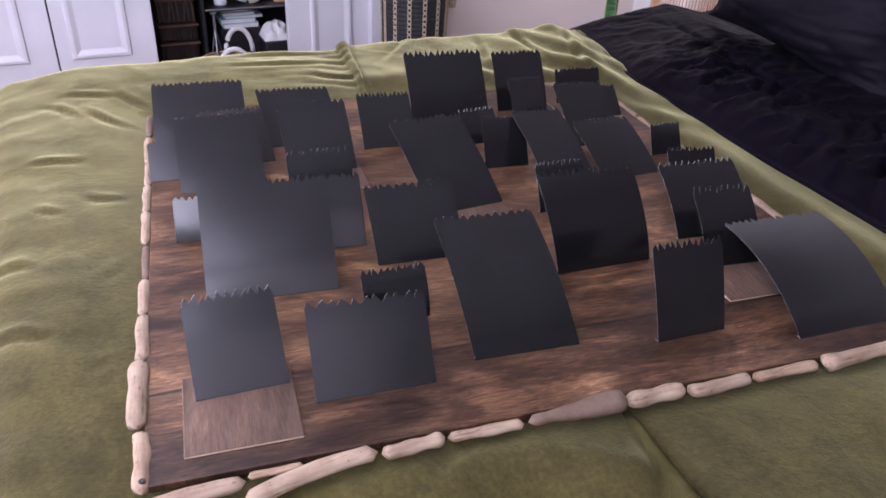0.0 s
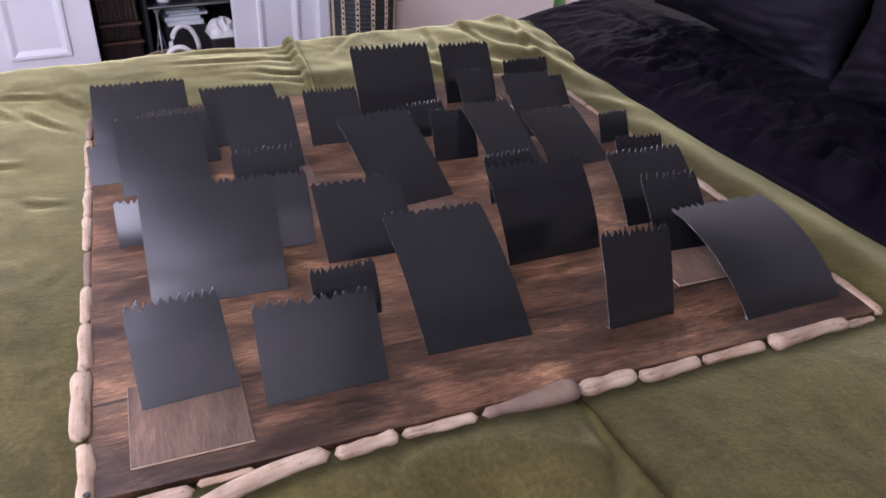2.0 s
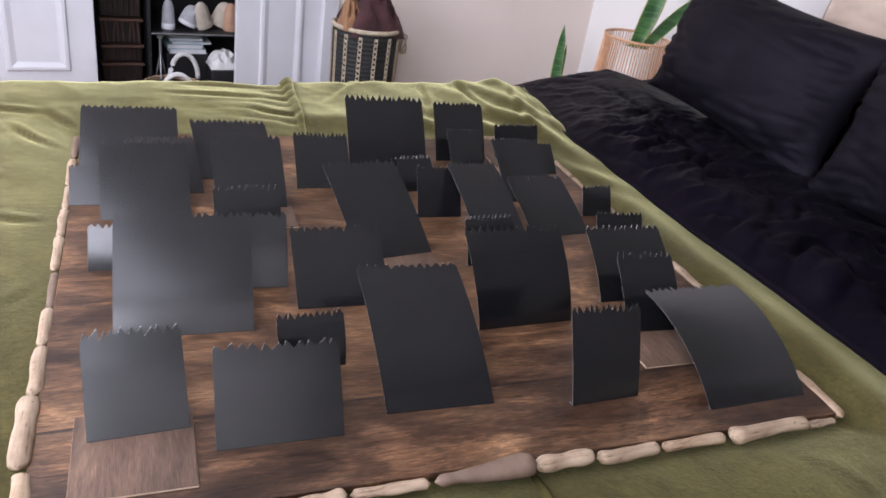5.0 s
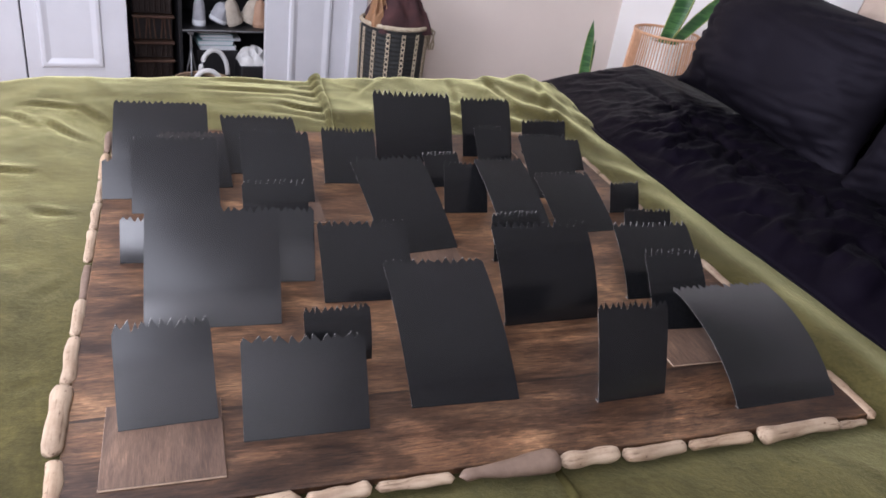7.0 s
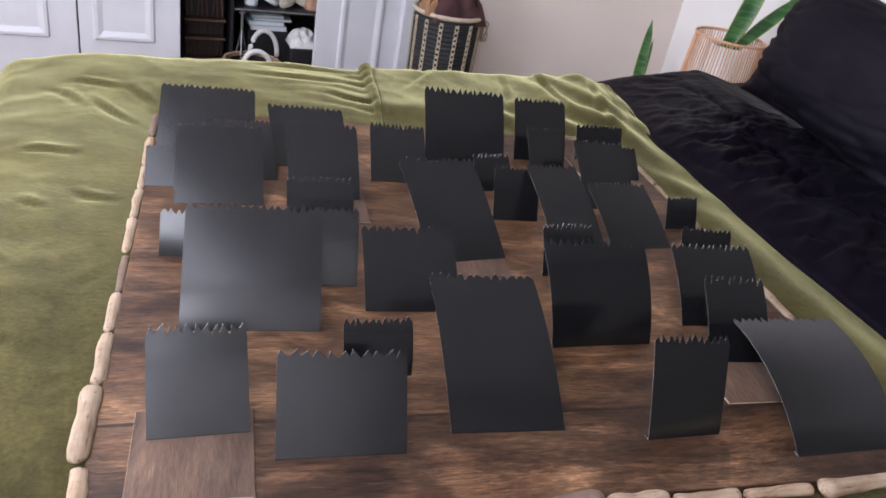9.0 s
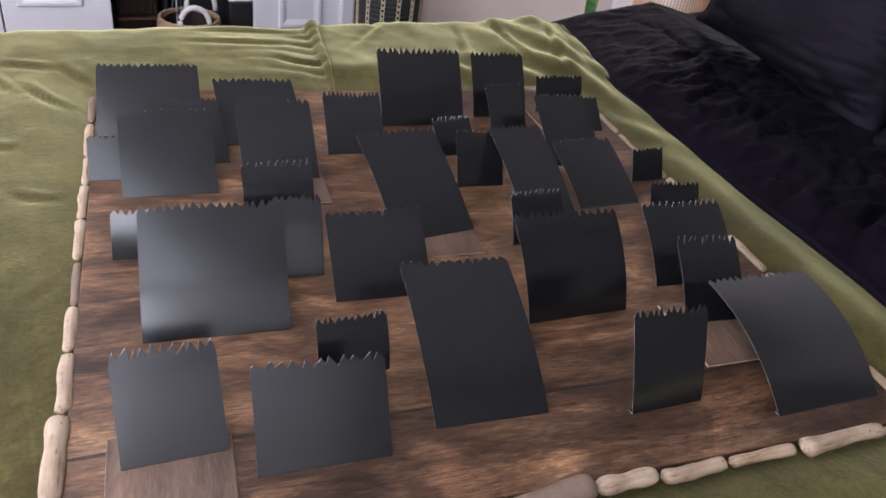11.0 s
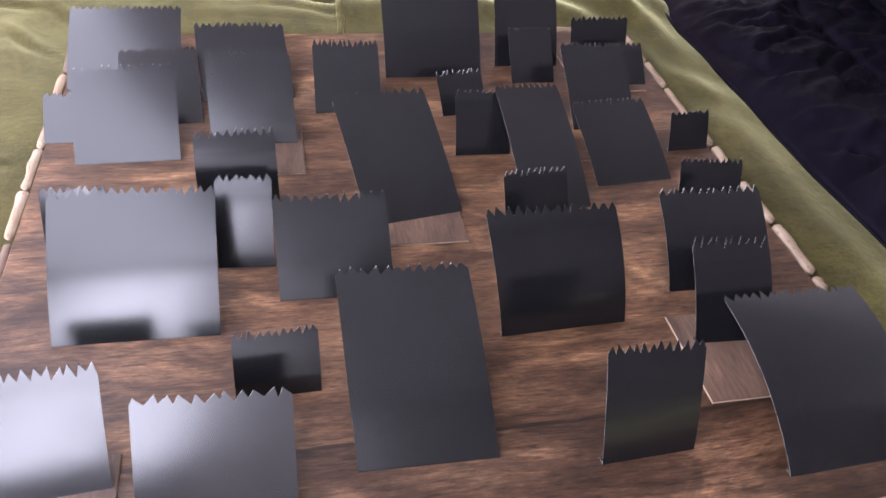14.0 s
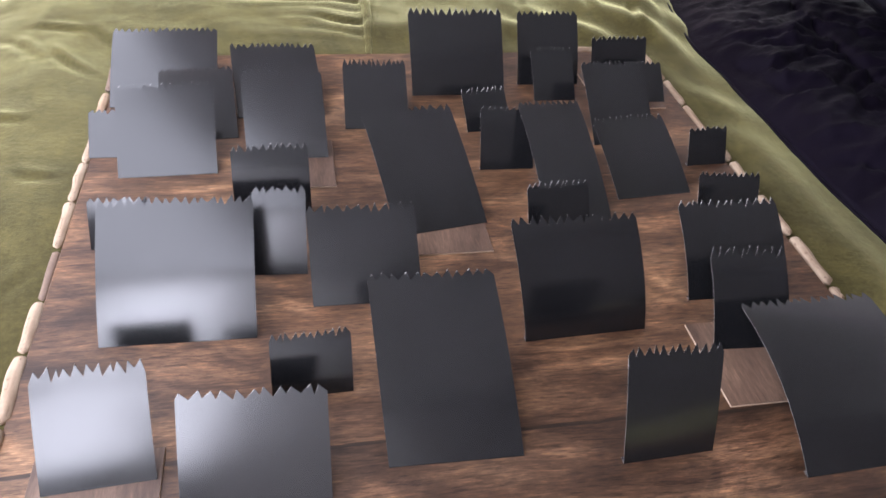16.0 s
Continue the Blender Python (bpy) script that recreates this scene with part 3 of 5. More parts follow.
# short creases in the blanket: from x, y to x, y, depth
CREASES = [(-0.25, 0.985, -0.16, 1.01, 0.011), (-0.12, 0.83, -0.05, 0.80, 0.013), (-0.17, 1.30, -0.03, 1.18, 0.013), (-0.27, 1.34, -0.17, 1.26, 0.010), (-0.21, 0.765, -0.175, 0.768, 0.010),
           (-0.25, 0.567, -0.19, 0.565, 0.010), (-0.085, 0.51, -0.03, 0.555, 0.010), (-0.08, 1.41, -0.02, 1.29, 0.011), (-0.27, 1.63, -0.17, 1.64, 0.008), (-0.20, 0.36, -0.14, 0.362, 0.009),
           (-0.08, 0.28, -0.03, 0.272, 0.008), (-0.22, 1.39, -0.10, 1.405, 0.009), (0.22, 1.573, 0.52, 1.566, 0.010), (0.22, 1.653, 0.53, 1.661, 0.010), (0.44, 1.469, 0.55, 1.452, 0.010),
           (0.415, -0.008, 0.335, -0.09, 0.020), (0.83, 1.76, 0.66, 1.56, 0.010), (1.19, 1.80, 1.165, 1.45, 0.012), (1.37, 1.80, 1.275, 1.335, 0.013), (1.43, 1.75, 1.37, 1.25, 0.010), (1.02, 1.75, 0.98, 1.40, 0.009)]


def creased(x, y):
    z = 0.0
    for ax, ay, bx, by, deep in CREASES:
        dx, dy = bx - ax, by - ay
        l = math.hypot(dx, dy)
        t = ((x - ax) * dx + (y - ay) * dy) / (l * l)
        if -0.25 < t < 1.25:
            s = ((x - ax) * dy - (y - ay) * dx) / l + 0.012 * math.sin(3 * t + ax * 20)
            if abs(s) < 0.09:
                end = max(0.0, 1 - (2 * t - 1) ** 2 / 2.25)
                z += 0.5 * deep * end * end * (math.exp(-((s + 0.012) / 0.013) ** 2) - 1.3 * math.exp(-((s - 0.006) / 0.010) ** 2))
    return z


def blanket_height(u, v):
    p = ROOM @ Vector((u, v, 0))
    x, y = p.x, p.y
    gap = board_gap(x, y)
    out = ease(gap, 0.0, 0.16)
    z = 0.0
    # soft dents and creases in the pile
    z += 0.007 * noise.noise((x * 3.1, y * 3.1, 1.7)) + 0.003 * noise.noise((x * 8.0, y * 9.0, 4.0))
    z += 0.002 * (1 - abs(noise.noise((x * 5.2, y * 4.1 + 0.7 * noise.noise((x * 4, y * 4, 3)), 12.0)))) ** 6
    left = ease(-x, -0.05, 0.15)
    warp = 0.10 * noise.noise((x * 2.6, y * 2.0, 9.0))
    z += left * 0.0014 * (1 - abs(noise.noise((x * 4.0 + warp, y * 9.0 + warp * 6, 7.3)))) ** 3
    z += creased(x, y)
    # small puckers past the left and far edges of the board
    z += max(left, ease(y, 1.25, 1.4)) * (0.0022 * noise.noise((x * 12 + 2 * warp, y * 11 + 3 * warp, 3.1)) + 0.0010 * noise.noise((x * 31, y * 29, 5.1)))
    # the second layer lies over the far middle, with a rolled hem
    hem = x - 0.552
    if y > 1.25:
        k = ease(y, 1.25, 1.40)
        z += k * 0.017 * ease(hem, -0.012, 0.02)
        # bunched wrinkles left of the hem
        bunch = (0.25 * ease(x, 0.10, 0.42) + 0.75 * ease(x, 0.25, 0.54) ** 2) * (1 - ease(hem, -0.01, 0.02)) * k
        z -= bunch * 0.010 * (0.6 + 0.8 * noise.noise((x * 5, y * 9, 6))) * math.exp(-(math.sin(y * 58 + 2.8 * noise.noise((x * 3.5, y * 4, 5)) + x * 2) / 0.42) ** 2)
    # pleats that run down to the black bedding
    pleat = ease(x, 0.75, 1.20) * ease(y, 0.62, 1.32) * (1 - 0.6 * ease(y, 1.45, 1.62))
    s = x * 0.86 + y * 0.50 + 0.06 * noise.noise((x * 3, y * 3, 8))
    z += pleat * 0.0115 * math.sin(s * 43 + 3.4 * noise.noise((x * 2.2, y * 2.2, 2)))
    # in front of the board: the hem strip, and the roll of cloth left of it that drops away
    if y < 0.05:
        f = ease(-y, 0.0, 0.05)
        seam = x - (0.640 + 0.07 * y)
        roll = -0.040 - 0.085 * ease(x, 0.46, 0.63)
        left_of = 1 - ease(seam, -0.012, 0.006)
        z += f * left_of * (0.006 * math.exp(-((y - roll) / 0.045) ** 2) - 0.10 * ease(roll - y, -0.02, 0.16))
        z += f * (-fold(seam + 0.004, 0.012, 0.010) - fold(seam - 0.014 + 0.10 * y, 0.010, 0.006))
        z += f * (1 - left_of) * 0.006 * noise.noise((x * 6, y * 6, 4))
    right = ease(x, 1.22, 1.34) * 0.010
    out = max(out, ease(-y, 0.012, 0.15))
    z = (z + right + 0.006) * out - 0.004 * (1 - out)
    # the far edge lies fuller towards the foot of the bed
    z += 0.022 * ease(v, 1.30, 1.56) * (1 - ease(u, 0.35, 0.85)) * ease(u, -0.15, 0.05)
    # it slips flat under the black duvet
    d = u - lerp_table(v, EDGE)
    z = z * (1 - 0.7 * ease(d, -0.12, -0.01)) - 0.03 * ease(d, 0.005, 0.05)
    # along the board's edges the pile comes up no higher than its underside
    return BED - 0.002 + z - 0.008 * (1 - ease(gap, -0.02, 0.05))


def draped(ob_name, mat, u0, u1, v0, v1, step, height, drop, hang=(True, True, True, True), radius=0.09, thick=0.0):
    """A cloth over the bed: flat inside the edges, rounded over them and hanging down by drop."""
    def run(a, b, lo, hi):
        n = max(2, round((b - a) / step))
        flat = [(a + (b - a) * i / n, 0.0) for i in range(n + 1)]
        arc = [(radius * math.sin(q), radius * (1 - math.cos(q))) for q in [math.pi / 2 * k / 7 for k in range(1, 8)]]
        tail = [(radius + 0.02 * math.sin(k * 1.3), radius + drop * k / 8) for k in range(1, 9)]
        out = flat
        if lo:
            out = [(a - p, q) for p, q in (arc + tail)[::-1]] + out
        if hi:
            out = out + [(b + p, q) for p, q in arc + tail]
        return out
    us, vs = run(u0, u1, hang[0], hang[1]), run(v0, v1, hang[2], hang[3])
    verts, faces = [], []
    for v, dv in vs:
        for u, du in us:
            z = height(min(max(u, u0), u1), min(max(v, v0), v1))
            sag = du + dv if min(du, dv) < radius else max(du, dv)
            rip = 0.018 * noise.noise((u * 5, v * 5, 2.0)) * min((du + dv) / 0.2, 1.0)
            verts.append((u + (rip if du else 0), v + (rip if dv else 0), max(z - sag, 0.04)))
    w = len(us)
    for j in range(len(vs) - 1):
        for i in range(w - 1):
            k = j * w + i
            faces.append((k, k + 1, k + w + 1, k + w))
    me = bpy.data.meshes.new(ob_name)
    me.from_pydata(verts, [], faces)
    me.materials.append(mat)
    me.polygons.foreach_set("use_smooth", [True] * len(me.polygons))
    me.update()
    ob = new(ob_name, me)
    ob.matrix_world = ROOM
    return ob


blanket = tagged(draped("green_blanket", velvet, BED_U[0] + 0.07, 1.95, BED_V[0] + 0.07, BED_V[1] - 0.07, 0.0105, blanket_height, 0.40, (True, False, True, True)),
       "olive green velvet blanket, creased, spread over the bed", "blanket")
TO_ROOM = ROOM.inverted()


def hem(points, wide, wide_end, mat, label):
    """A stitched hem that lies on the blanket along points of the plan."""
    bm, rows, n = bmesh.new(), [], 48
    for i in range(n + 1):
        t = i / n * (len(points) - 1)
        k = min(int(t), len(points) - 2)
        a, b = Vector(points[k]), Vector(points[k + 1])
        d = (b - a).normalized()
        c = a + (b - a) * (t - k) + Vector((-d.y, d.x)) * 0.0025 * noise.noise((t * 4, wide * 90, 2.0))
        row = []
        for q in (-1.0, -0.92, -0.6, 0.0, 0.6, 0.92, 1.0):
            p = c + Vector((-d.y, d.x)) * q * (wide + (wide_end - wide) * i / n) / 2
            flat = TO_ROOM @ Vector((p.x, p.y, 0))
            up = 0.0085 * (1 - abs(q) ** 4) + 0.0006 * noise.noise((p.x * 60, p.y * 60, 1.0)) - 0.003 + 0.006 * ease(p.y, 1.62, 1.72)
            row.append(bm.verts.new((flat.x, flat.y, blanket_height(flat.x, flat.y) + up)))
        rows.append(row)
    for p, r in zip(rows, rows[1:]):
        for k in range(6):
            bm.faces.new((p[k], p[k + 1], r[k + 1], r[k]))
    bmesh.ops.recalc_face_normals(bm, faces=bm.faces)
    ob = part("hem", bm, mat, blanket, label, True)
    ob.matrix_parent_inverse = Matrix.Identity(4)


hem([(0.645, -0.006), (0.6455, -0.10), (0.642, -0.17), (0.638, -0.28)], 0.013, 0.040, velvet_hem, "darker stitched hem")
hem([(0.550, 1.28), (0.561, 1.47), (0.565, 1.62), (0.566, 1.715)], 0.018, 0.040, velvet, "stitched hem")



def duvet_height(u, v):
    d = u - lerp_table(v, EDGE)
    near = 0.046 * (1 - (1 - min(max(d / 0.16, 0.0), 1.0)) ** 2)
    far = lerp_table(d, [(0.0, 0.0), (0.2, 0.028), (0.42, 0.060), (0.62, 0.018), (0.8, 0.02)])
    lift = near + (far - near) * ease(v, 0.95, 1.45)
    w = 0.5 * noise.noise((u * 3, v * 3, 1))
    # crumples that cross the turned-back band, deepest near its edge
    crease = 0.007 * noise.noise((u * 4.0 + v * 2.5 + 2 * w, v * 8.0 - u * 2.0 + 2 * w, 6.5))
    crease -= (1 - abs(noise.noise((d * 5.0 + v * 2.0 + w, v * 9.5 - d * 3.0 + w * 3, 2.5)))) ** 6 * 0.022
    crease += (1 - abs(noise.noise((d * 4.0 - v * 1.5 + w, v * 11.0 + d * 4.0 - w, 9.5)))) ** 4 * 0.020
    crease += (1 - abs(noise.noise((d * 9.0 + v * 4.0 + w, v * 19.0 - d * 7.0 + w, 1.5)))) ** 4 * 0.011
    crease += (1 - abs(noise.noise((d * 15.0 + v * 6.0 + w * 2, v * 27.0 - d * 9.0 + w, 4.1)))) ** 4 * 0.0060
    small = 0.008 * noise.noise((u * 6, v * 5, 3.3)) + 0.010
    # a long seam runs beside the pillows; past it the cloth lies smoother
    past = ease(d, 0.30, 0.38)
    seam = -0.014 * math.exp(-((d - 0.335 - 0.02 * w) / 0.011) ** 2) * (1 - ease(v, 1.25, 1.5))
    return BED + 0.003 + lift + seam + (crease * (1 - 0.5 * past) + small) * ease(d, 0.0, 0.10) * (1 - 0.72 * ease(v, 1.0, 1.4))


def duvet(step=0.0092):
    verts, faces = [], []
    nv, nu = int(2.0 / step), int(1.02 / step)
    rows = [BED_V[0] + 0.05 + (BED_V[1] - BED_V[0] - 0.09) * j / nv for j in range(nv + 1)]
    over = [(0.085 * math.sin(q), 0.085 * (1 - math.cos(q))) for q in [math.pi / 2 * k / 6 for k in range(1, 7)]] + [(0.09, 0.085 + 0.06 * k) for k in range(1, 6)]
    rows = [(rows[0] - p, q) for p, q in over[::-1]] + [(r, 0) for r in rows] + [(rows[-1] + p, q) for p, q in over]
    for v, sag in rows:
        e = lerp_table(v, EDGE) + 0.006 * noise.noise((v * 6, 0.4, 2))
        for i in range(nu + 1):
            u = e + (2.40 - e) * i / nu
            z = duvet_height(u, min(max(v, BED_V[0]), BED_V[1]))
            if i == 0:
                z -= 0.02
            verts.append((u, v, z - sag))
    w = nu + 1
    for j in range(len(rows) - 1):
        for i in range(nu):
            k = j * w + i
            faces.append((k, k + 1, k + w + 1, k + w))
    me = bpy.data.meshes.new("black_duvet")
    me.from_pydata(verts, [], faces)
    me.materials.append(black_cloth)
    me.polygons.foreach_set("use_smooth", [True] * len(me.polygons))
    ob = new("black_duvet", me)
    ob.matrix_world = ROOM
    return ob


black_duvet = tagged(duvet(), "wrinkled black cotton duvet folded back on the bed", "duvet")
rows = [BED_V[0] + 0.05 + (BED_V[1] - BED_V[0] - 0.09) * j / 90 for j in range(91)]
part("piping", tube(bmesh.new(), [(lerp_table(v, EDGE) + 0.006 * noise.noise((v * 6, 0.4, 2)) + 0.002, v, BED + 0.004) for v in rows], 0.0045, 6), black_cloth, black_duvet, "", True)


def pillow(name, mat, place, turn, wide, high, thick, label, seed):
    """A stuffed pillow: soft belly, pinched corners drawn out to ears, wrinkles that run in from the corners."""
    n, bm = 56, bmesh.new()
    for side in (1, -1):
        grid = []
        for j in range(n + 1):
            row = []
            for i in range(n + 1):
                a, b = 2 * i / n - 1, 2 * j / n - 1
                fill = max(0.0, (1 - abs(a) ** 2.2) * (1 - abs(b) ** 2.2)) ** 0.68
                pinch = 1 - 0.13 * (1 - a * a) * abs(b) ** 3
                pinch2 = 1 - 0.13 * (1 - b * b) * abs(a) ** 3
                crease = (1 - abs(noise.noise((a * 1.6 + seed, b * 1.6, side * 2.0)))) ** 5 * 0.014
                crease += (1 - abs(noise.noise((a * 2.2 + seed, b * 6.5 - a * 1.5, side * 3.0)))) ** 7 * 0.024 * (abs(a) ** 2 + abs(b) ** 2)
                for ca, cb in ((-1, -1), (1, -1), (1, 1), (-1, 1)):
                    da, db = (a - ca) * wide / 2, (b - cb) * high / 2
                    r = math.hypot(da, db)
                    q = math.atan2(db, da) * 9 + 2.2 * noise.noise((r * 7 + ca, seed, cb)) + seed
                    crease += 0.006 * max(0.0, math.sin(q)) ** 3 * ease(r, 0.02, 0.07) * (1 - ease(r, 0.10, 0.30))
                d = thick / 2 * fill * (1 + 0.12 * noise.noise((a * 1.5 + seed, b * 1.5, side))) - crease * min(1.0, fill * 2.2)
                row.append(bm.verts.new((a * wide / 2 * pinch2, side * d, b * high / 2 * pinch)))
            grid.append(row)
        for j in range(n):
            for i in range(n):
                q = (grid[j][i], grid[j][i + 1], grid[j + 1][i + 1], grid[j + 1][i])
                bm.faces.new(q[::-1] if side > 0 else q)
    bmesh.ops.remove_doubles(bm, verts=bm.verts, dist=0.0008)
    return tagged(thing(name, bm, mat, ROOM @ Matrix.Translation(place) @ turn, True), label, "pillow")


def lean(back, spin, roll=0):
    """A pillow that faces the foot of the bed and leans back."""
    return Matrix.Rotation(radians(-90 + spin), 4, "Z") @ Matrix.Rotation(radians(-back), 4, "X") @ Matrix.Rotation(radians(roll), 4, "Y")


pillow("black_pillow", pillow_cloth, (2.145, 0.975, 0.905), lean(12, -9, 4), 0.93, 0.480, 0.36, "plump black cotton pillow leaning on the headboard", 1.0)
pillow("black_pillow", pillow_cloth, (1.945, 0.075, 0.930), lean(10, -8, 0), 0.94, 0.50, 0.34, "plump black cotton pillow beside another one", 4.0)
pillow("tan_pillow", tan_cloth, (2.385, 0.62, 1.12), lean(8, 0, 0), 0.80, 0.56, 0.11, "tan cotton pillow behind the black ones", 7.0)

# ---------------------------------------------------------------- the board
bm = bmesh.new()
box(bm, (0, 0, BOARD - 0.012), (1.22, 1.25, BOARD), 0.0012)
tagged(thing("wooden_board", bm, [wood_board]), "square brown-stained plywood board lying on the blanket", "board")

TILES = [(0.048, 0.033, 0.197, 0.185), (0.940, 0.163, 1.098, 0.320), (0.285, 0.718, 0.438, 0.872), (0.538, 0.516, 0.684, 0.665), (1.024, 0.966, 1.178, 1.130)]
for x0, y0, x1, y1 in TILES:
    a, b = (x1 - x0) / 2, (y1 - y0) / 2
    ob = thing("plywood_square", boxed((-a, -b, 0), (a, b, 0.0026), 0.0003), wood_edge, Matrix.Translation(((x0 + x1) / 2, (y0 + y1) / 2, BOARD)))
    part("face_veneer", boxed((-a + 0.0003, -b + 0.0003, 0.0026), (a - 0.0003, b - 0.0003, 0.0036), 0.0003), wood_tile, ob, "brown stained veneer")
    tagged(ob, "thin brown plywood square with a pale raw edge, on the board", "wood piece", "plywood squares on the board")


# ---------------------------------------------------------------- the black cards
def profile(back, up, bend, steps):
    """Points (back, up) along a card's side that bends by that many degrees from foot to top."""
    a0, pts = -radians(bend) / 2, [(0.0, 0.0)]
    for i in range(steps):
        a = a0 + radians(bend) * (i + 0.5) / steps
        pts.append((pts[-1][0] + math.sin(a), pts[-1][1] + math.cos(a)))
    ex, ey = pts[-1]
    scale = math.hypot(back, up) / math.hypot(ex, ey)
    turn = math.atan2(back, up) - math.atan2(ex, ey)
    c, s = math.cos(turn) * scale, math.sin(turn) * scale
    return [(x * c + y * s, -x * s + y * c) for x, y in pts]


def card(place, yaw, wide, back, up, bend, teeth, tooth, seed, skew=0.0, twist=0.0, foot=0.010):
    """A stiff card standing on its foot, bent backwards, with a jagged top."""
    rnd = random.Random(seed)
    steps = 10
    side = profile(back, up, bend, steps)
    full = sum(math.dist(a, b) for a, b in zip(side, side[1:]))
    body = 1 - tooth / full
    thick = 0.0004

    def at(t):
        t = min(max(t, 0.0), 1.0) * steps
        i = min(int(t), steps - 1)
        f = t - i
        (x0, y0), (x1, y1) = side[i], side[i + 1]
        return x0 + (x1 - x0) * f, y0 + (y1 - y0) * f

    # columns at the valleys; the tips between them
    cuts = [0.0] + sorted((k + rnd.uniform(-0.16, 0.16)) / teeth for k in range(1, teeth)) + [1.0]
    dips = [body + rnd.uniform(-0.25, 0.2) * tooth / full for _ in cuts]
    tips = [(a + (b - a) * rnd.uniform(0.25, 0.85), 1.0 - rnd.uniform(0.0, 0.3) * tooth / full) for a, b in zip(cuts, cuts[1:])]
    bm = bmesh.new()
    front, rear = [], []
    for store, push in ((front, 0.0), (rear, thick)):
        cols = []
        for c, d in zip(cuts, dips):
            col = []
            for k in range(steps + 1):
                b, h = at(d * k / steps)
                b2, h2 = at(d * k / steps + 0.02)
                l = math.hypot(b2 - b, h2 - h) or 1
                col.append(bm.verts.new(((c - 0.5) * wide + skew * h / up, b + twist * (c - 0.5) * h / up + push * (h2 - h) / l, h - push * (b2 - b) / l + (0.0 if k else push * 0.3))))
            cols.append(col)
        tops = []
        curl = rnd.uniform(-0.0015, 0.0015)
        for c, t in tips:
            b, h = at(t)
            b0, h0 = at(t - 0.03)
            l = math.hypot(b - b0, h - h0) or 1
            tops.append(bm.verts.new(((c - 0.5) * wide + skew * h / up, b + twist * (c - 0.5) * h / up + push * (h - h0) / l + curl, h - push * (b - b0) / l)))
        store.extend((cols, tops))
    for (cols, tops), flip in ((front, False), (rear, True)):
        for i in range(len(cols) - 1):
            for k in range(steps):
                q = (cols[i][k], cols[i + 1][k], cols[i + 1][k + 1], cols[i][k + 1])
                bm.faces.new(q[::-1] if flip else q)
            q = (cols[i][-1], cols[i + 1][-1], tops[i])
            bm.faces.new(q[::-1] if flip else q)
    # raw edges: the sides, the jagged top and the foot
    ring_f = front[0][0][:] + [v for i in range(len(front[1])) for v in (front[1][i], front[0][i + 1][-1])] + front[0][-1][:-1][::-1]
    ring_r = rear[0][0][:] + [v for i in range(len(rear[1])) for v in (rear[1][i], rear[0][i + 1][-1])] + rear[0][-1][:-1][::-1]
    n = len(ring_f)
    for i in range(n - 1):
        f = bm.faces.new((ring_f[i], ring_f[i + 1], ring_r[i + 1], ring_r[i]))
        # sides and left tooth flanks pale, right flanks black: side light put into colour
        rises = ring_f[i + 1].co.x - ring_f[i].co.x > 0 and ring_f[i + 1].co.z < ring_f[i].co.z
        f.material_index = 2 if rises and steps <= i < n - 1 - steps else 1
    base = [c[0] for c in front[0]], [c[0] for c in rear[0]]
    for i in range(len(cuts) - 1):
        bm.faces.new((base[0][i + 1], base[0][i], base[1][i], base[1][i + 1]))
    for e in bm.edges:
        e.smooth = len(e.link_faces) == 2 and e.link_faces[0].material_index == e.link_faces[1].material_index == 0
    for group in base:
        for a, b in zip(group, group[1:]):
            e = bm.edges.get((a, b))
            if e:
                e.smooth = False
    m = Matrix.Translation(place) @ Matrix.Rotation(radians(yaw), 4, "Z")
    ob = thing("black_card", bm, [card_black, card_edge, card_black], m, True)
    for p in ob.data.polygons:
        p.use_smooth = p.material_index == 0
    # the folded foot behind it, lying on the wood
    tab = boxed((-wide / 2 + 0.0005, thick, 0.0002), (wide / 2 - 0.0005, foot, 0.0009))
    tab.normal_update()
    for f in tab.faces:
        f.material_index = 1 if abs(f.normal.x) > 0.5 else 0
    part("foot_tab", tab, [card_black, card_edge], ob)
    return ob


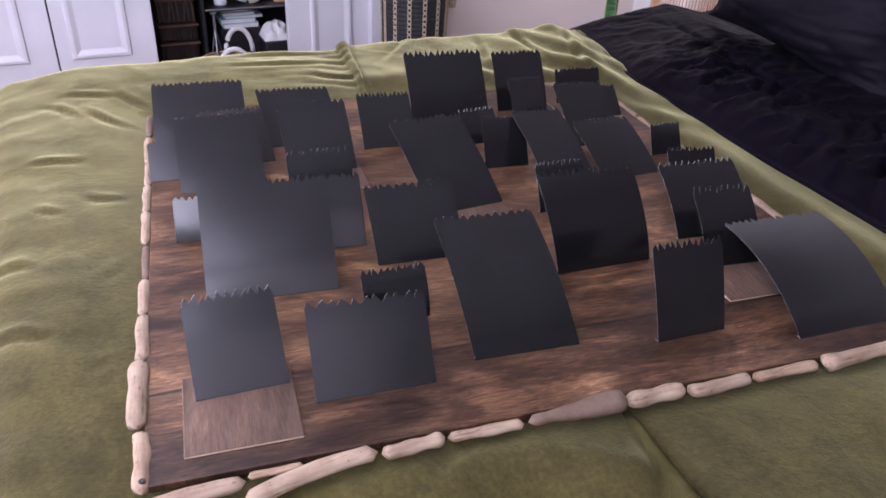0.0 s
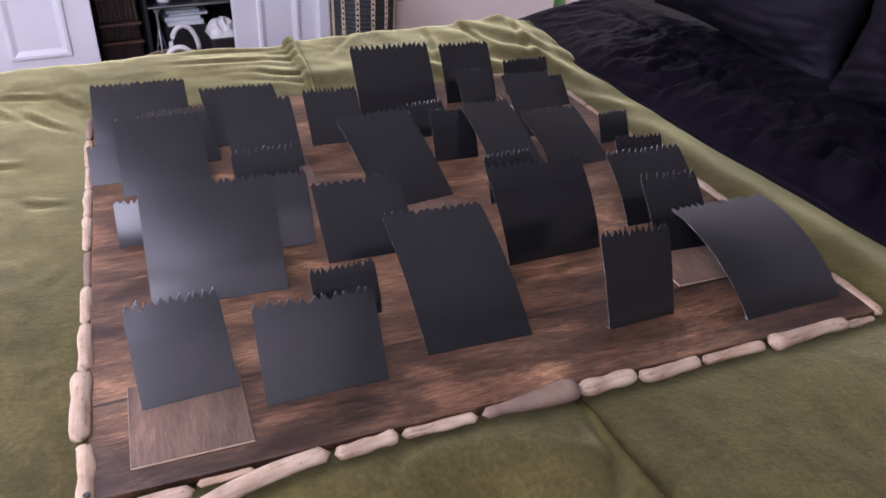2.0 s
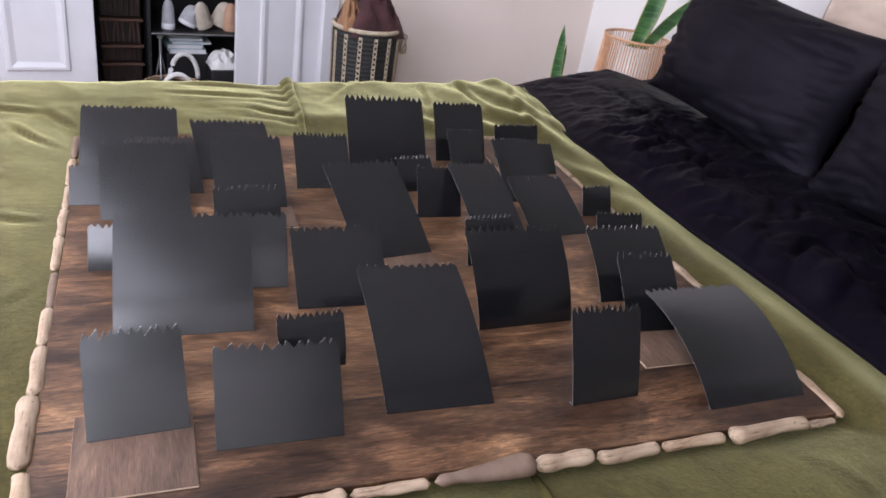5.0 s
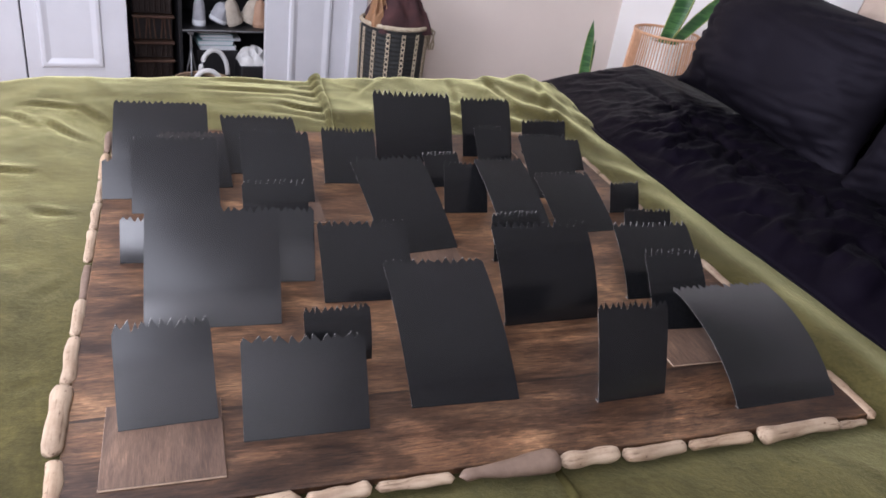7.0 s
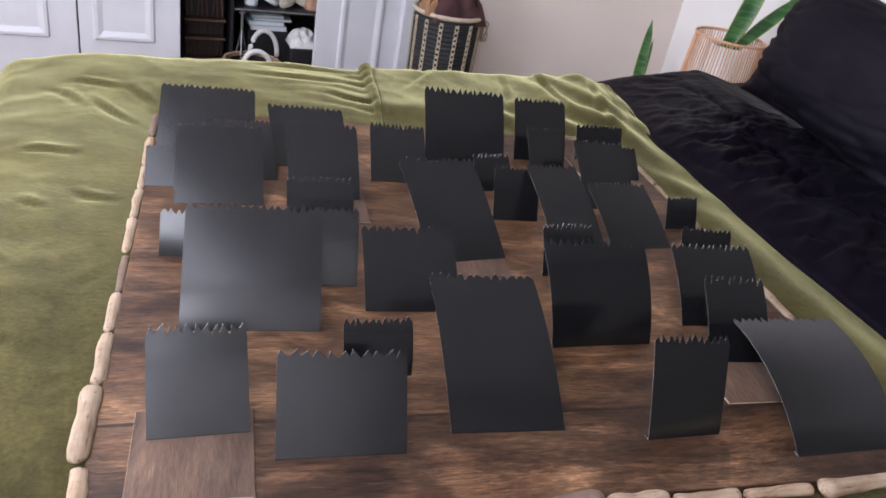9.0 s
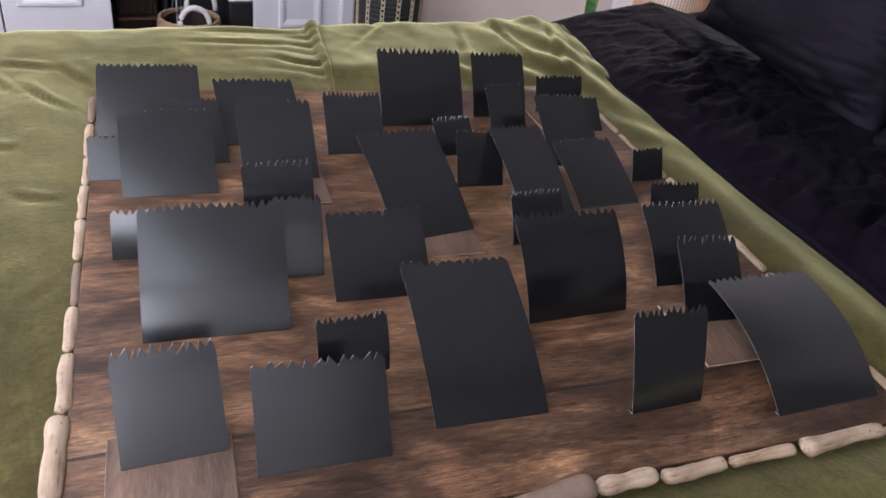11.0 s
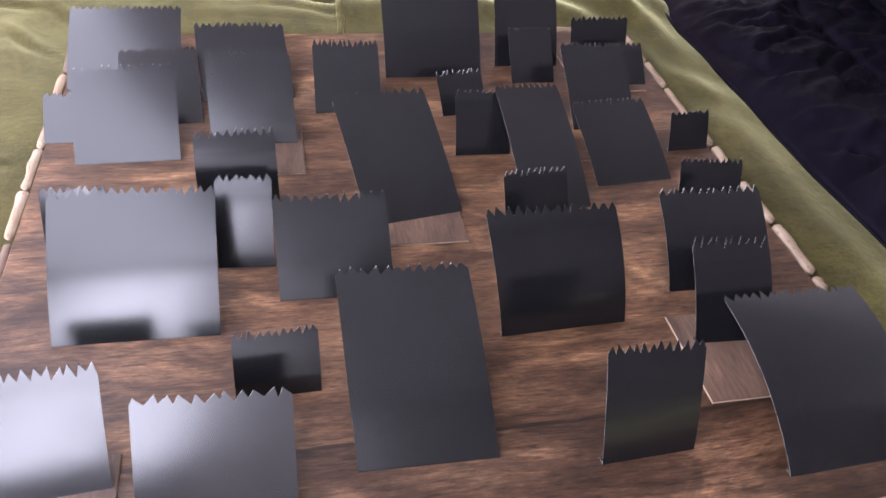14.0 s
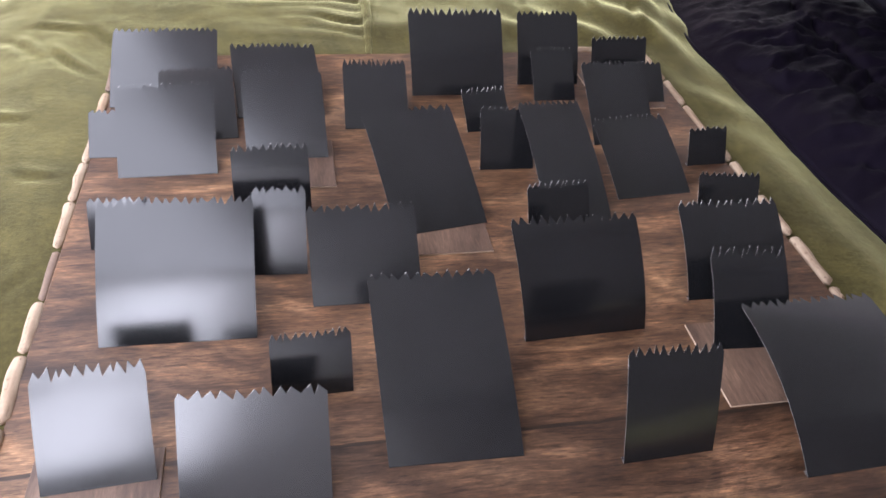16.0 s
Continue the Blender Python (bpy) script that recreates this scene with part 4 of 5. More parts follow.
# x, y of the foot's middle, yaw, width, set back, height, bend, teeth, on a plywood square, size word, sideways lean, twist
CARDS = [
    (0.129, 0.136, 3.5, 0.127, 0.098, 0.109, 12, 11, 1, "medium", -0.002, -0.001),
    (0.308, 0.092, 0.2, 0.172, 0.088, 0.109, 8, 11, 0, "broad", 0.001, -0.006),
    (0.378, 0.247, 2.0, 0.106, 0.048, 0.078, 45, 11, 0, "small", 0.001, 0.002),
    (0.550, 0.123, -1.1, 0.171, 0.215, 0.130, 34, 12, 0, "tall", -0.013, 0.002),
    (0.821, 0.097, 2.3, 0.125, 0.065, 0.144, 8, 12, 0, "upright", 0.001, -0.008),
    (1.091, 0.049, 1.9, 0.204, 0.229, 0.091, 50, 15, 0, "long arched", -0.007, -0.004),
    (1.020, 0.262, -2.4, 0.118, 0.100, 0.115, 26, 10, 1, "medium", -0.001, -0.004),
    (1.056, 0.371, -0.7, 0.172, 0.121, 0.108, 30, 13, 0, "broad", -0.002, -0.001),
    (1.124, 0.562, -2.9, 0.113, 0.039, 0.085, 20, 11, 0, "small", -0.001, -0.005),
    (0.781, 0.316, 2.3, 0.189, 0.095, 0.158, 40, 14, 0, "broad arched", -0.018, -0.009),
    (0.803, 0.536, 2.6, 0.110, 0.053, 0.088, 24, 11, 0, "small", -0.000, 0.002),
    (0.467, 0.414, -0.2, 0.165, 0.115, 0.105, 14, 12, 0, "broad", -0.004, -0.004),
    (0.197, 0.361, -0.8, 0.213, 0.145, 0.149, 22, 17, 0, "large", 0.002, 0.001),
    (0.092, 0.574, -1.8, 0.093, 0.036, 0.076, 8, 8, 0, "small", 0.001, 0.001),
    (0.338, 0.491, -3.0, 0.082, 0.082, 0.113, 18, 7, 0, "narrow", -0.001, -0.000),
    (0.328, 0.645, 2.0, 0.127, 0.062, 0.106, 50, 11, 0, "medium", -0.000, 0.003),
    (0.143, 0.773, 1.6, 0.170, 0.130, 0.117, 18, 12, 0, "broad", 0.001, 0.007),
    (0.039, 0.839, 0.3, 0.082, 0.075, 0.060, 10, 7, 0, "small", -0.001, -0.000),
    (0.111, 1.021, -0.1, 0.210, 0.172, 0.093, 20, 17, 0, "large", 0.000, 0.002),
    (0.190, 0.889, 3.7, 0.142, 0.173, 0.068, 20, 12, 0, "medium", -0.002, 0.003),
    (0.345, 0.971, 2.1, 0.173, 0.162, 0.086, 24, 14, 0, "broad", -0.010, -0.008),
    (0.354, 0.811, 0.1, 0.149, 0.124, 0.119, 24, 12, 1, "broad", -0.005, -0.004),
    (0.532, 0.914, -0.8, 0.128, 0.113, 0.099, 16, 13, 0, "medium", 0.000, -0.006),
    (0.609, 0.577, 9.7, 0.162, 0.206, 0.126, 16, 12, 1, "long", -0.011, -0.009),
    (0.724, 1.045, -0.7, 0.204, 0.101, 0.157, 16, 15, 0, "large", -0.006, -0.004),
    (0.938, 1.086, -0.7, 0.142, 0.103, 0.134, 18, 11, 0, "tall", 0.004, 0.001),
    (0.934, 1.012, -0.2, 0.094, 0.085, 0.088, 14, 9, 0, "small", -0.001, -0.001),
    (0.760, 0.894, 5.0, 0.093, 0.056, 0.071, 16, 9, 0, "small", -0.007, 0.004),
    (0.763, 0.754, -1.1, 0.104, 0.066, 0.100, 12, 9, 0, "small", 0.003, 0.000),
    (0.857, 0.584, 2.5, 0.121, 0.247, 0.106, 20, 11, 0, "long", 0.000, 0.001),
    (1.024, 0.648, 4.8, 0.149, 0.166, 0.078, 16, 13, 0, "broad", -0.003, -0.000),
    (1.031, 0.827, -0.3, 0.132, 0.160, 0.107, 14, 11, 0, "medium", -0.002, -0.003),
    (1.143, 0.990, -0.2, 0.081, 0.073, 0.063, 10, 7, 1, "small", 0.001, -0.000),
    (1.113, 1.105, 0.5, 0.134, 0.038, 0.088, 10, 11, 1, "small", -0.001, 0.000),
    (1.172, 0.744, 2.8, 0.084, 0.037, 0.068, 6, 7, 0, "small", 0.003, 0.005),
]
for k, (x, y, yaw, wide, back, up, bend, teeth, raised, size, skew, twist) in enumerate(CARDS):
    lift = 0.0038 if raised else 0.0002
    ob = card((x, y, BOARD + lift), yaw, wide, back, up, bend, teeth, min(0.0145, 0.078 * math.hypot(back, up) + 0.003) * random.Random(k).uniform(0.8, 1.15), 40 + k, skew, twist)
    tagged(ob, size + " black card, jagged top, leaning back on " + ("a plywood square" if raised else "the wooden board"),
           "display card", "black cards on the board")


# ---------------------------------------------------------------- driftwood round the board
def stick(a, b, thick, seed, flat=0.9, grey=False, waist=0.0, bow=0.0):
    """A worn piece of driftwood between two points on the board's edge."""
    rnd = random.Random(seed)
    a, b = Vector((*a, 0)), Vector((*b, 0))
    long = (b - a).length
    bm = bmesh.new()
    n, sides, rings = 16, 12, []
    for i in range(n + 1):
        t = i / n
        end = min(t, 1 - t)
        r = thick / 2 * min(1.0, (1 - (1 - min(end * long / (thick * 0.62), 1.0)) ** 2) ** 0.5 + 0.02)
        r *= 1 + 0.24 * noise.noise((t * 3.8 + seed, 0.3, seed * 0.7)) - waist * (1 - ease(t, 0.15, 0.75))
        off = 0.10 * thick * noise.noise((t * 2.5, seed * 1.3, 0)) + bow * math.sin(math.pi * t)
        ring = []
        for k in range(sides):
            q = 2 * math.pi * k / sides
            w = r * (1 + 0.17 * noise.noise((math.cos(q) * 0.9 + seed, math.sin(q) * 0.9, t * 3)))
            ring.append(bm.verts.new((-long / 2 + t * long, off + w * math.cos(q), w * math.sin(q) * flat)))
        rings.append(ring)
    for p, q in zip(rings, rings[1:]):
        for k in range(sides):
            bm.faces.new((p[k], q[k], q[(k + 1) % sides], p[(k + 1) % sides]))
    bm.faces.new(rings[0])
    bm.faces.new(rings[-1][::-1])
    d = b - a
    low = min(v.co.z for v in bm.verts)
    m = Matrix.Translation(((a.x + b.x) / 2, (a.y + b.y) / 2, BED - 0.001 - low)) @ Matrix.Rotation(math.atan2(d.y, d.x), 4, "Z")
    ob = thing("driftwood_stick", bm, driftwood_grey if grey else driftwood, m, True)
    return tagged(ob, ("grey-brown" if grey else "pale") + " smooth driftwood stick lying along the board's edge", "driftwood", "driftwood round the board")


FRONT = [((0.000, -0.030), (0.118, -0.019), 0.021, 0, 0, 0.002), ((0.112, -0.052), (0.284, -0.014), 0.024, 0, 0, 0.008), ((0.287, -0.018), (0.375, -0.012), 0.021, 0, 0, 0),
         ((0.378, -0.011), (0.488, -0.011), 0.018, 0, 0.15, 0), ((0.490, -0.018), (0.645, -0.008), 0.036, 1, 0.45, 0), ((0.641, -0.014), (0.741, -0.009), 0.027, 0, 0, 0),
         ((0.741, -0.015), (0.854, -0.009), 0.021, 0, 0, -0.003), ((0.856, -0.012), (0.978, -0.010), 0.018, 0, 0, 0), ((0.980, -0.016), (1.146, -0.009), 0.027, 0, -0.15, 0.003),
         ((1.148, -0.010), (1.207, -0.008), 0.014, 0, 0, 0), ((0.120, -0.008), (0.190, -0.006), 0.011, 0, 0, 0)]
LEFT = [((-0.002, -0.008), (-0.004, 0.098), 0.023, 0), ((-0.010, 0.102), (-0.009, 0.240), 0.029, 0), ((-0.006, 0.246), (-0.008, 0.362), 0.020, 0), ((-0.008, 0.366), (-0.008, 0.467), 0.020, 0),
        ((-0.006, 0.471), (-0.007, 0.584), 0.014, 1), ((-0.008, 0.589), (-0.010, 0.709), 0.017, 0), ((-0.009, 0.713), (-0.010, 0.828), 0.018, 0), ((-0.008, 0.833), (-0.010, 0.941), 0.015, 0),
        ((-0.010, 0.946), (-0.012, 1.088), 0.018, 0), ((-0.008, 1.098), (-0.010, 1.222), 0.019, 1)]
RIGHT = [((1.224, -0.008), (1.232, 0.120), 0.020, 0), ((1.232, 0.124), (1.234, 0.235), 0.019, 0), ((1.233, 0.240), (1.232, 0.343), 0.018, 0), ((1.230, 0.348), (1.232, 0.383), 0.017, 0),
         ((1.231, 0.388), (1.234, 0.515), 0.021, 0), ((1.233, 0.520), (1.234, 0.640), 0.019, 0), ((1.233, 0.645), (1.235, 0.755), 0.019, 0), ((1.233, 0.760), (1.233, 0.868), 0.017, 0),
         ((1.232, 0.872), (1.233, 0.985), 0.015, 0), ((1.232, 0.990), (1.233, 1.100), 0.017, 0), ((1.232, 1.105), (1.231, 1.235), 0.018, 0)]
BACK = [((1.05, 1.262), (1.165, 1.262), 0.020, 0), ((1.17, 1.262), (1.23, 1.260), 0.017, 0)]
for k, (a, b, r, grey, waist, bow) in enumerate(FRONT):
    stick(a, b, r, 3 + k * 1.7, 0.8, bool(grey), waist, bow)
for k, (a, b, r, grey) in enumerate(LEFT + RIGHT + BACK):
    stick(a, b, r, 60 + k * 1.9, 0.85, bool(grey))


# a dark bore hole near the end of the corner stick
corner = [ob for ob in scene.objects if ob.name.startswith("driftwood_stick")][len(FRONT)]
top = max(corner.data.vertices, key=lambda p: (p.co.z - 0.6 * abs(p.co.x + 0.040))).co
part("bore_hole", lathe(bmesh.new(), [(0.0005, 0.0012), (0.0030, 0.0014), (0.0042, 0.0008), (0.0046, -0.002)], 12), dark_shelf, corner, "small dark bore hole").location = (top.x, top.y - 0.002, top.z - 0.0006)


# ---------------------------------------------------------------- inside the closet
def put(u, v, z, turn=0.0):
    return ROOM @ Matrix.Translation((u, v, z)) @ Matrix.Rotation(radians(turn), 4, "Z")


# black shelving with two boards
shelf = tagged(holder("closet_shelf", put(0.585, 3.02, 0.0)), "black shelving unit standing in the open closet", "shelf")
for low, high in (((0.0, 0.0, 0.0), (0.016, 0.40, 1.9)), ((0.76, 0.0, 0.0), (0.776, 0.40, 1.9))):
    part("side_panel", boxed(low, high, 0.002), dark_shelf, shelf)
for z in (0.14, 0.436, 0.80, 1.2):
    part("shelf_board", boxed((0.017, 0.0, z), (0.759, 0.40, z + 0.014), 0.002), dark_shelf, shelf)
part("front_rail", tube(bmesh.new(), [(0.017, -0.004, 0.446), (0.759, -0.004, 0.446)], 0.004, 8), lead_grey, shelf, "thin grey metal rail")


def wicker_tower():
    """A stack of dark slatted baskets."""
    ob = tagged(holder("basket_tower", put(0.385, 3.04, 0.0)), "tower of dark brown slatted baskets in the closet", "basket tower")
    for z, high, mat in ((0.0, 0.195, brown_weave), (0.20, 0.095, brown_weave), (0.30, 0.080, brown_weave), (0.385, 0.115, slat_brown), (0.505, 0.25, brown_weave)):
        box_ = part("basket", boxed((0.006, 0.03, z), (0.180, 0.30, z + high - 0.012), 0.004), dark_shelf if mat is slat_brown else brown_weave, ob)
        part("rim", boxed((0.0, 0.004, z + high - 0.012), (0.186, 0.306, z + high), 0.003), slat_brown, box_, "brown rim")
        n = 8
        for k in range(n):
            x = 0.012 + 0.158 * k / (n - 1)
            lean_ = 0.010 * math.sin(k * 2.1 + z * 9)
            part("slat", tube(bmesh.new(), [(x, 0.018, z + 0.004), (x + lean_, 0.018, z + high - 0.014)], 0.0042, 6), mat, box_)
    return ob


wicker_tower()


def hat(name, mat, u, v, z, r, high, squash, label, turn=0.0, tilt=0.0):
    lift = r * abs(math.sin(radians(tilt)))
    ob = tagged(holder(name, put(u, v, z + lift, turn) @ Matrix.Rotation(radians(tilt), 4, "Y")), label, "hat")
    prof = [(r * 0.98, 0.0), (r * 1.02, high * 0.12), (r, high * 0.45), (r * 0.90, high * 0.74), (r * 0.62, high * 0.93), (r * 0.2, high), (0.002, high * 1.005)]
    bm = lathe(bmesh.new(), prof, 28)
    for p in bm.verts:
        q = math.atan2(p.co.y, p.co.x)
        dent = 1 - 0.20 * (1 - abs(noise.noise((math.cos(q) * 1.6 + u * 9, math.sin(q) * 1.6, p.co.z * 6)))) ** 4 * ease(p.co.z, 0.1 * high, 0.5 * high)
        p.co.x, p.co.y = p.co.x * dent, p.co.y * dent
    crown = part("crown", bm, mat, ob, "", True)
    crown.scale = (1, squash, 1)
    band = part("band", lathe(bmesh.new(), [(r * 1.0, 0.004), (r * 1.045, 0.006), (r * 1.045, high * 0.20), (r * 1.0, high * 0.21)], 20), paper_white if mat is felt_grey else mat, ob, "", True)
    band.scale = (1, squash, 1)
    return ob


hat("knitted_hat", felt_grey, 0.690, 3.10, 0.450, 0.030, 0.135, 0.9, "grey knitted hat with a pale band on the closet shelf")
hat("knitted_hat", felt_grey, 0.776, 3.11, 0.450, 0.043, 0.098, 0.9, "round grey knitted hat with a pale band, tipped over", 0, 24)
hat("sun_hat", felt_cream, 0.862, 3.10, 0.450, 0.040, 0.125, 0.6, "cream straw hat leaning on the closet shelf", 20, -16)
hat("sun_hat", felt_cream, 0.925, 3.13, 0.450, 0.042, 0.120, 0.6, "cream straw hat beside a tan leather one", -15, 22)
hat("leather_hat", felt_tan, 0.982, 3.10, 0.450, 0.036, 0.130, 0.8, "tan leather hat at the end of the shelf")

# books and papers under the shelf
for k, (u0, u1, z, high, mat, word) in enumerate(((0.690, 0.862, 0.337, 0.020, paper_white, "white"), (0.680, 0.850, 0.358, 0.022, paper_teal, "teal"),
                                                (0.700, 0.886, 0.381, 0.010, paper_white, "white"), (0.690, 0.850, 0.392, 0.016, paper_teal, "pale teal"), (0.686, 0.842, 0.409, 0.016, paper_white, "white"))):
    book = tagged(holder("book", put(u0, 3.08 + 0.004 * k, z)), word + " paper-covered book in a stack under the closet shelf", "book", "books in the closet")
    w = u1 - u0
    part("cover", boxed((0, 0, 0), (w, 0.20, 0.002), 0.0005), mat, book)
    part("cover", boxed((0, 0, high - 0.002), (w, 0.20, high), 0.0005), mat, book)
    part("page_block", boxed((0.004, 0.003, 0.0022), (w - 0.003, 0.197, high - 0.0022)), paper_white, book)
tagged(thing("storage_box", boxed((0.0, 0.0, 0.0), (0.20, 0.22, 0.182), 0.004), dark_shelf, put(0.675, 3.075, 0.155)), "dark cardboard box that carries the books", "box")

# a small folding tripod beside the books
tri = tagged(holder("folding_stand", put(0.640, 3.03, 0.155)), "small grey metal folding stand in the closet", "stand")
part("post", tube(bmesh.new(), [(0, 0, 0.12), (0, 0, 0.27)], 0.006, 10), lead_grey, tri)
part("head", boxed((-0.014, -0.010, 0.268), (0.014, 0.012, 0.288), 0.003), lead_grey, tri)
for q in (20, 140, 260):
    part("leg", tube(bmesh.new(), [(0, 0, 0.20), (0.042 * math.cos(radians(q)), 0.042 * math.sin(radians(q)), 0.003)], 0.0045, 8), lead_grey, tri)


def wicker_basket():
    ob = tagged(holder("wicker_basket", put(0.670, 2.90, 0.0)), "round tan wicker basket with two white rope handles", "basket")
    rows = 22
    for j in range(rows):
        z = 0.006 + 0.25 * j / rows
        r = 0.105 + 0.030 * math.sin(math.pi * (0.2 + 0.6 * j / rows))
        pts = []
        for k in range(49):
            q = 2 * math.pi * k / 48
            pts.append(((r + 0.0035 * (1 if (k + j) % 2 else -1)) * math.cos(q), (r + 0.0035 * (1 if (k + j) % 2 else -1)) * math.sin(q), z))
        part("woven_strand", tube(bmesh.new(), pts, 0.0062, 6, False), wicker_tan, ob, "", True)
    part("floor_disc", lathe(bmesh.new(), [(0.002, 0.002), (0.108, 0.002), (0.108, 0.010), (0.002, 0.010)], 24), wicker_tan, ob)
    part("lining", lathe(bmesh.new(), [(0.108, 0.012), (0.118, 0.12), (0.106, 0.235)], 24), brown_weave, ob, "dark lining", True)
    for at, tall, wide, shift in ((0.085, 0.118, 0.064, 0.068), (-0.10, 0.075, 0.062, 0.005)):
        pts = [(shift + wide * math.cos(q), at, 0.245 + tall * math.sin(q)) for q in [math.pi * k / 16 for k in range(17)]]
        part("handle", tube(bmesh.new(), pts, 0.0115, 10), handle_white, ob, "white rope handle", True)
    return ob


wicker_basket()

bin_ = tagged(holder("storage_bin", put(0.855, 2.94, 0.0)), "black fabric bin filled with crumpled white cloth", "bin")
part("bin_wall", boxed((0, 0, 0), (0.15, 0.16, 0.30), 0.01, 2), dark_shelf, bin_)


def crumple(wide, deep, high, seed, n=26):
    """A heap of crumpled cloth."""
    bm, grid = bmesh.new(), []
    for j in range(n + 1):
        row = []
        for i in range(n + 1):
            a, b = 2 * i / n - 1, 2 * j / n - 1
            dome = max(0.0, 1 - a * a) ** 0.5 * max(0.0, 1 - b * b) ** 0.5
            rid = (1 - abs(noise.noise((a * 2.1 + seed, b * 2.1, 1.0)))) ** 2
            row.append(bm.verts.new((a * wide / 2 * (1 + 0.1 * noise.noise((a * 2, b * 2, seed))), b * deep / 2, dome * high * (0.35 + 0.65 * rid))))
        grid.append(row)
    for j in range(n):
        for i in range(n):
            bm.faces.new((grid[j][i], grid[j][i + 1], grid[j + 1][i + 1], grid[j + 1][i]))
    return bm


tagged(thing("crumpled_cloth", crumple(0.145, 0.15, 0.085, 3.0), handle_white, put(0.93, 3.02, 0.2985), True), "crumpled white cloth heaped in a black bin", "cloth")


# ---------------------------------------------------------------- hamper by the wall
def hamper():
    ob = tagged(holder("laundry_hamper", put(1.485, 2.60, 0.0)), "black woven hamper with tan zigzag stripes, full of clothes", "hamper")
    r0, r1, high = 0.140, 0.154, 0.612
    rows, bm = 60, bmesh.new()
    rings = []
    for j in range(rows + 1):
        t = j / rows
        r = r0 + (r1 - r0) * t + 0.0022 * (j % 2)
        rings.append((r, high * t))
    lathe(bm, rings, 48)
    lathe(bm, [(r1 - 0.010, high), (r0 - 0.010, 0.02)], 48)
    part("woven_wall", bm, hamper_black, ob)
    part("base", lathe(bmesh.new(), [(0.002, 0.0), (r0, 0.0), (r0, 0.018), (0.002, 0.018)], 32), hamper_black, ob)
    part("rim", tube(bmesh.new(), [((r1 + 0.001) * math.cos(q), (r1 + 0.001) * math.sin(q), high + 0.004) for q in [2 * math.pi * k / 40 for k in range(41)]], 0.0105, 8, False),
         hamper_tan, ob, "tan woven rim", True)
    # chains of small stitches, stripe by stripe
    for s in range(14):
        q0 = 2 * math.pi * s / 14 + 0.12
        bm = bmesh.new()
        for side in (1, -1):
            pts = []
            for j in range(49):
                t = j / 48
                q = q0 + side * 0.068 * math.sin(j * math.pi / 2 + math.pi / 4)
                r = r0 + (r1 - r0) * t + 0.0045
                pts.append((r * math.cos(q), r * math.sin(q), 0.01 + (high - 0.03) * t))
            tube(bm, pts, 0.0035, 5)
        part("stripe", bm, hamper_tan, ob, "tan zigzag stripe")
    bm = bmesh.new()
    rnd = random.Random(5)
    for k in range(7):
        pts = [(r1 + 0.012 + 0.010 * k / 6 + rnd.uniform(-0.004, 0.004) - 0.012, 0.02 * math.sin(k), high - 0.01)]
        pts += [(r1 + 0.020 + 0.005 * k + rnd.uniform(-0.006, 0.006), 0.012 * math.sin(k * 2), high - 0.01 - 0.028 * i) for i in range(1, 5)]
        tube(bm, pts, 0.0045, 5)
    part("tassel", bm, hamper_tan, ob, "tan fibre tassel")
    return ob


hamper()
tagged(thing("laundry_cloth", crumple(0.25, 0.26, 0.22, 1.3), maroon_cloth, put(1.495, 2.60, 0.590), True), "crumpled dark maroon cloth piled in the hamper", "cloth")
tagged(thing("laundry_cloth", crumple(0.09, 0.12, 0.15, 5.1), orange_cloth, put(1.385, 2.56, 0.612), True), "folded orange-tan cloth in the hamper", "cloth")


# ---------------------------------------------------------------- plants by the head of the bed
def snake_leaf_mesh(base, tip, wide, seed, twist=0.6, taper=0.62):
    """A thick upright blade: narrow foot, broad middle, pointed tip, folded along its length."""
    rnd = random.Random(seed)
    base, tip = Vector(base), Vector(tip)
    axis = tip - base
    side0 = Vector((0.80, -0.60, 0)).normalized()
    bm, n, rows = bmesh.new(), 14, []
    for i in range(n + 1):
        t = i / n
        w = wide / 2 * (0.45 + 0.55 * math.sin(math.pi * min(t * 1.05, 1.0) ** 0.8)) * (1 - ease(t, taper, 1.0)) ** 0.6 + 0.0006
        side = Matrix.Rotation(twist * t + 0.2 * math.sin(t * 4 + seed), 3, "Z") @ side0
        norm = side.cross(axis.normalized())
        c = base + axis * t + norm * 0.015 * math.sin(t * 3 + seed)
        rows.append([bm.verts.new(c + side * w * a + norm * (0.10 * w * a * a * 4 + d)) for a, d in
                     ((-1, 0.0), (-0.84, 0.0012), (0, 0.0022), (0.84, 0.0012), (1, 0.0), (0.84, -0.0012), (0, -0.0022), (-0.84, -0.0012))])
    for a, b in zip(rows, rows[1:]):
        for k in range(8):
            f = bm.faces.new((a[k], a[(k + 1) % 8], b[(k + 1) % 8], b[k]))
            f.material_index = 1 if k in (0, 3, 4, 7) else 0
    bm.faces.new(rows[0][::-1])
    bm.faces.new(rows[-1])
    return bm


table = tagged(holder("nightstand", put(2.62, 2.0, 0.0)), "small dark nightstand beside the bed", "nightstand")
part("top", boxed((-0.22, -0.20, 0.40), (0.22, 0.20, 0.425), 0.004), slat_brown, table)
for a in (-0.19, 0.16):
    for b in (-0.17, 0.14):
        part("leg", boxed((a, b, 0), (a + 0.03, b + 0.03, 0.399), 0.003), slat_brown, table)

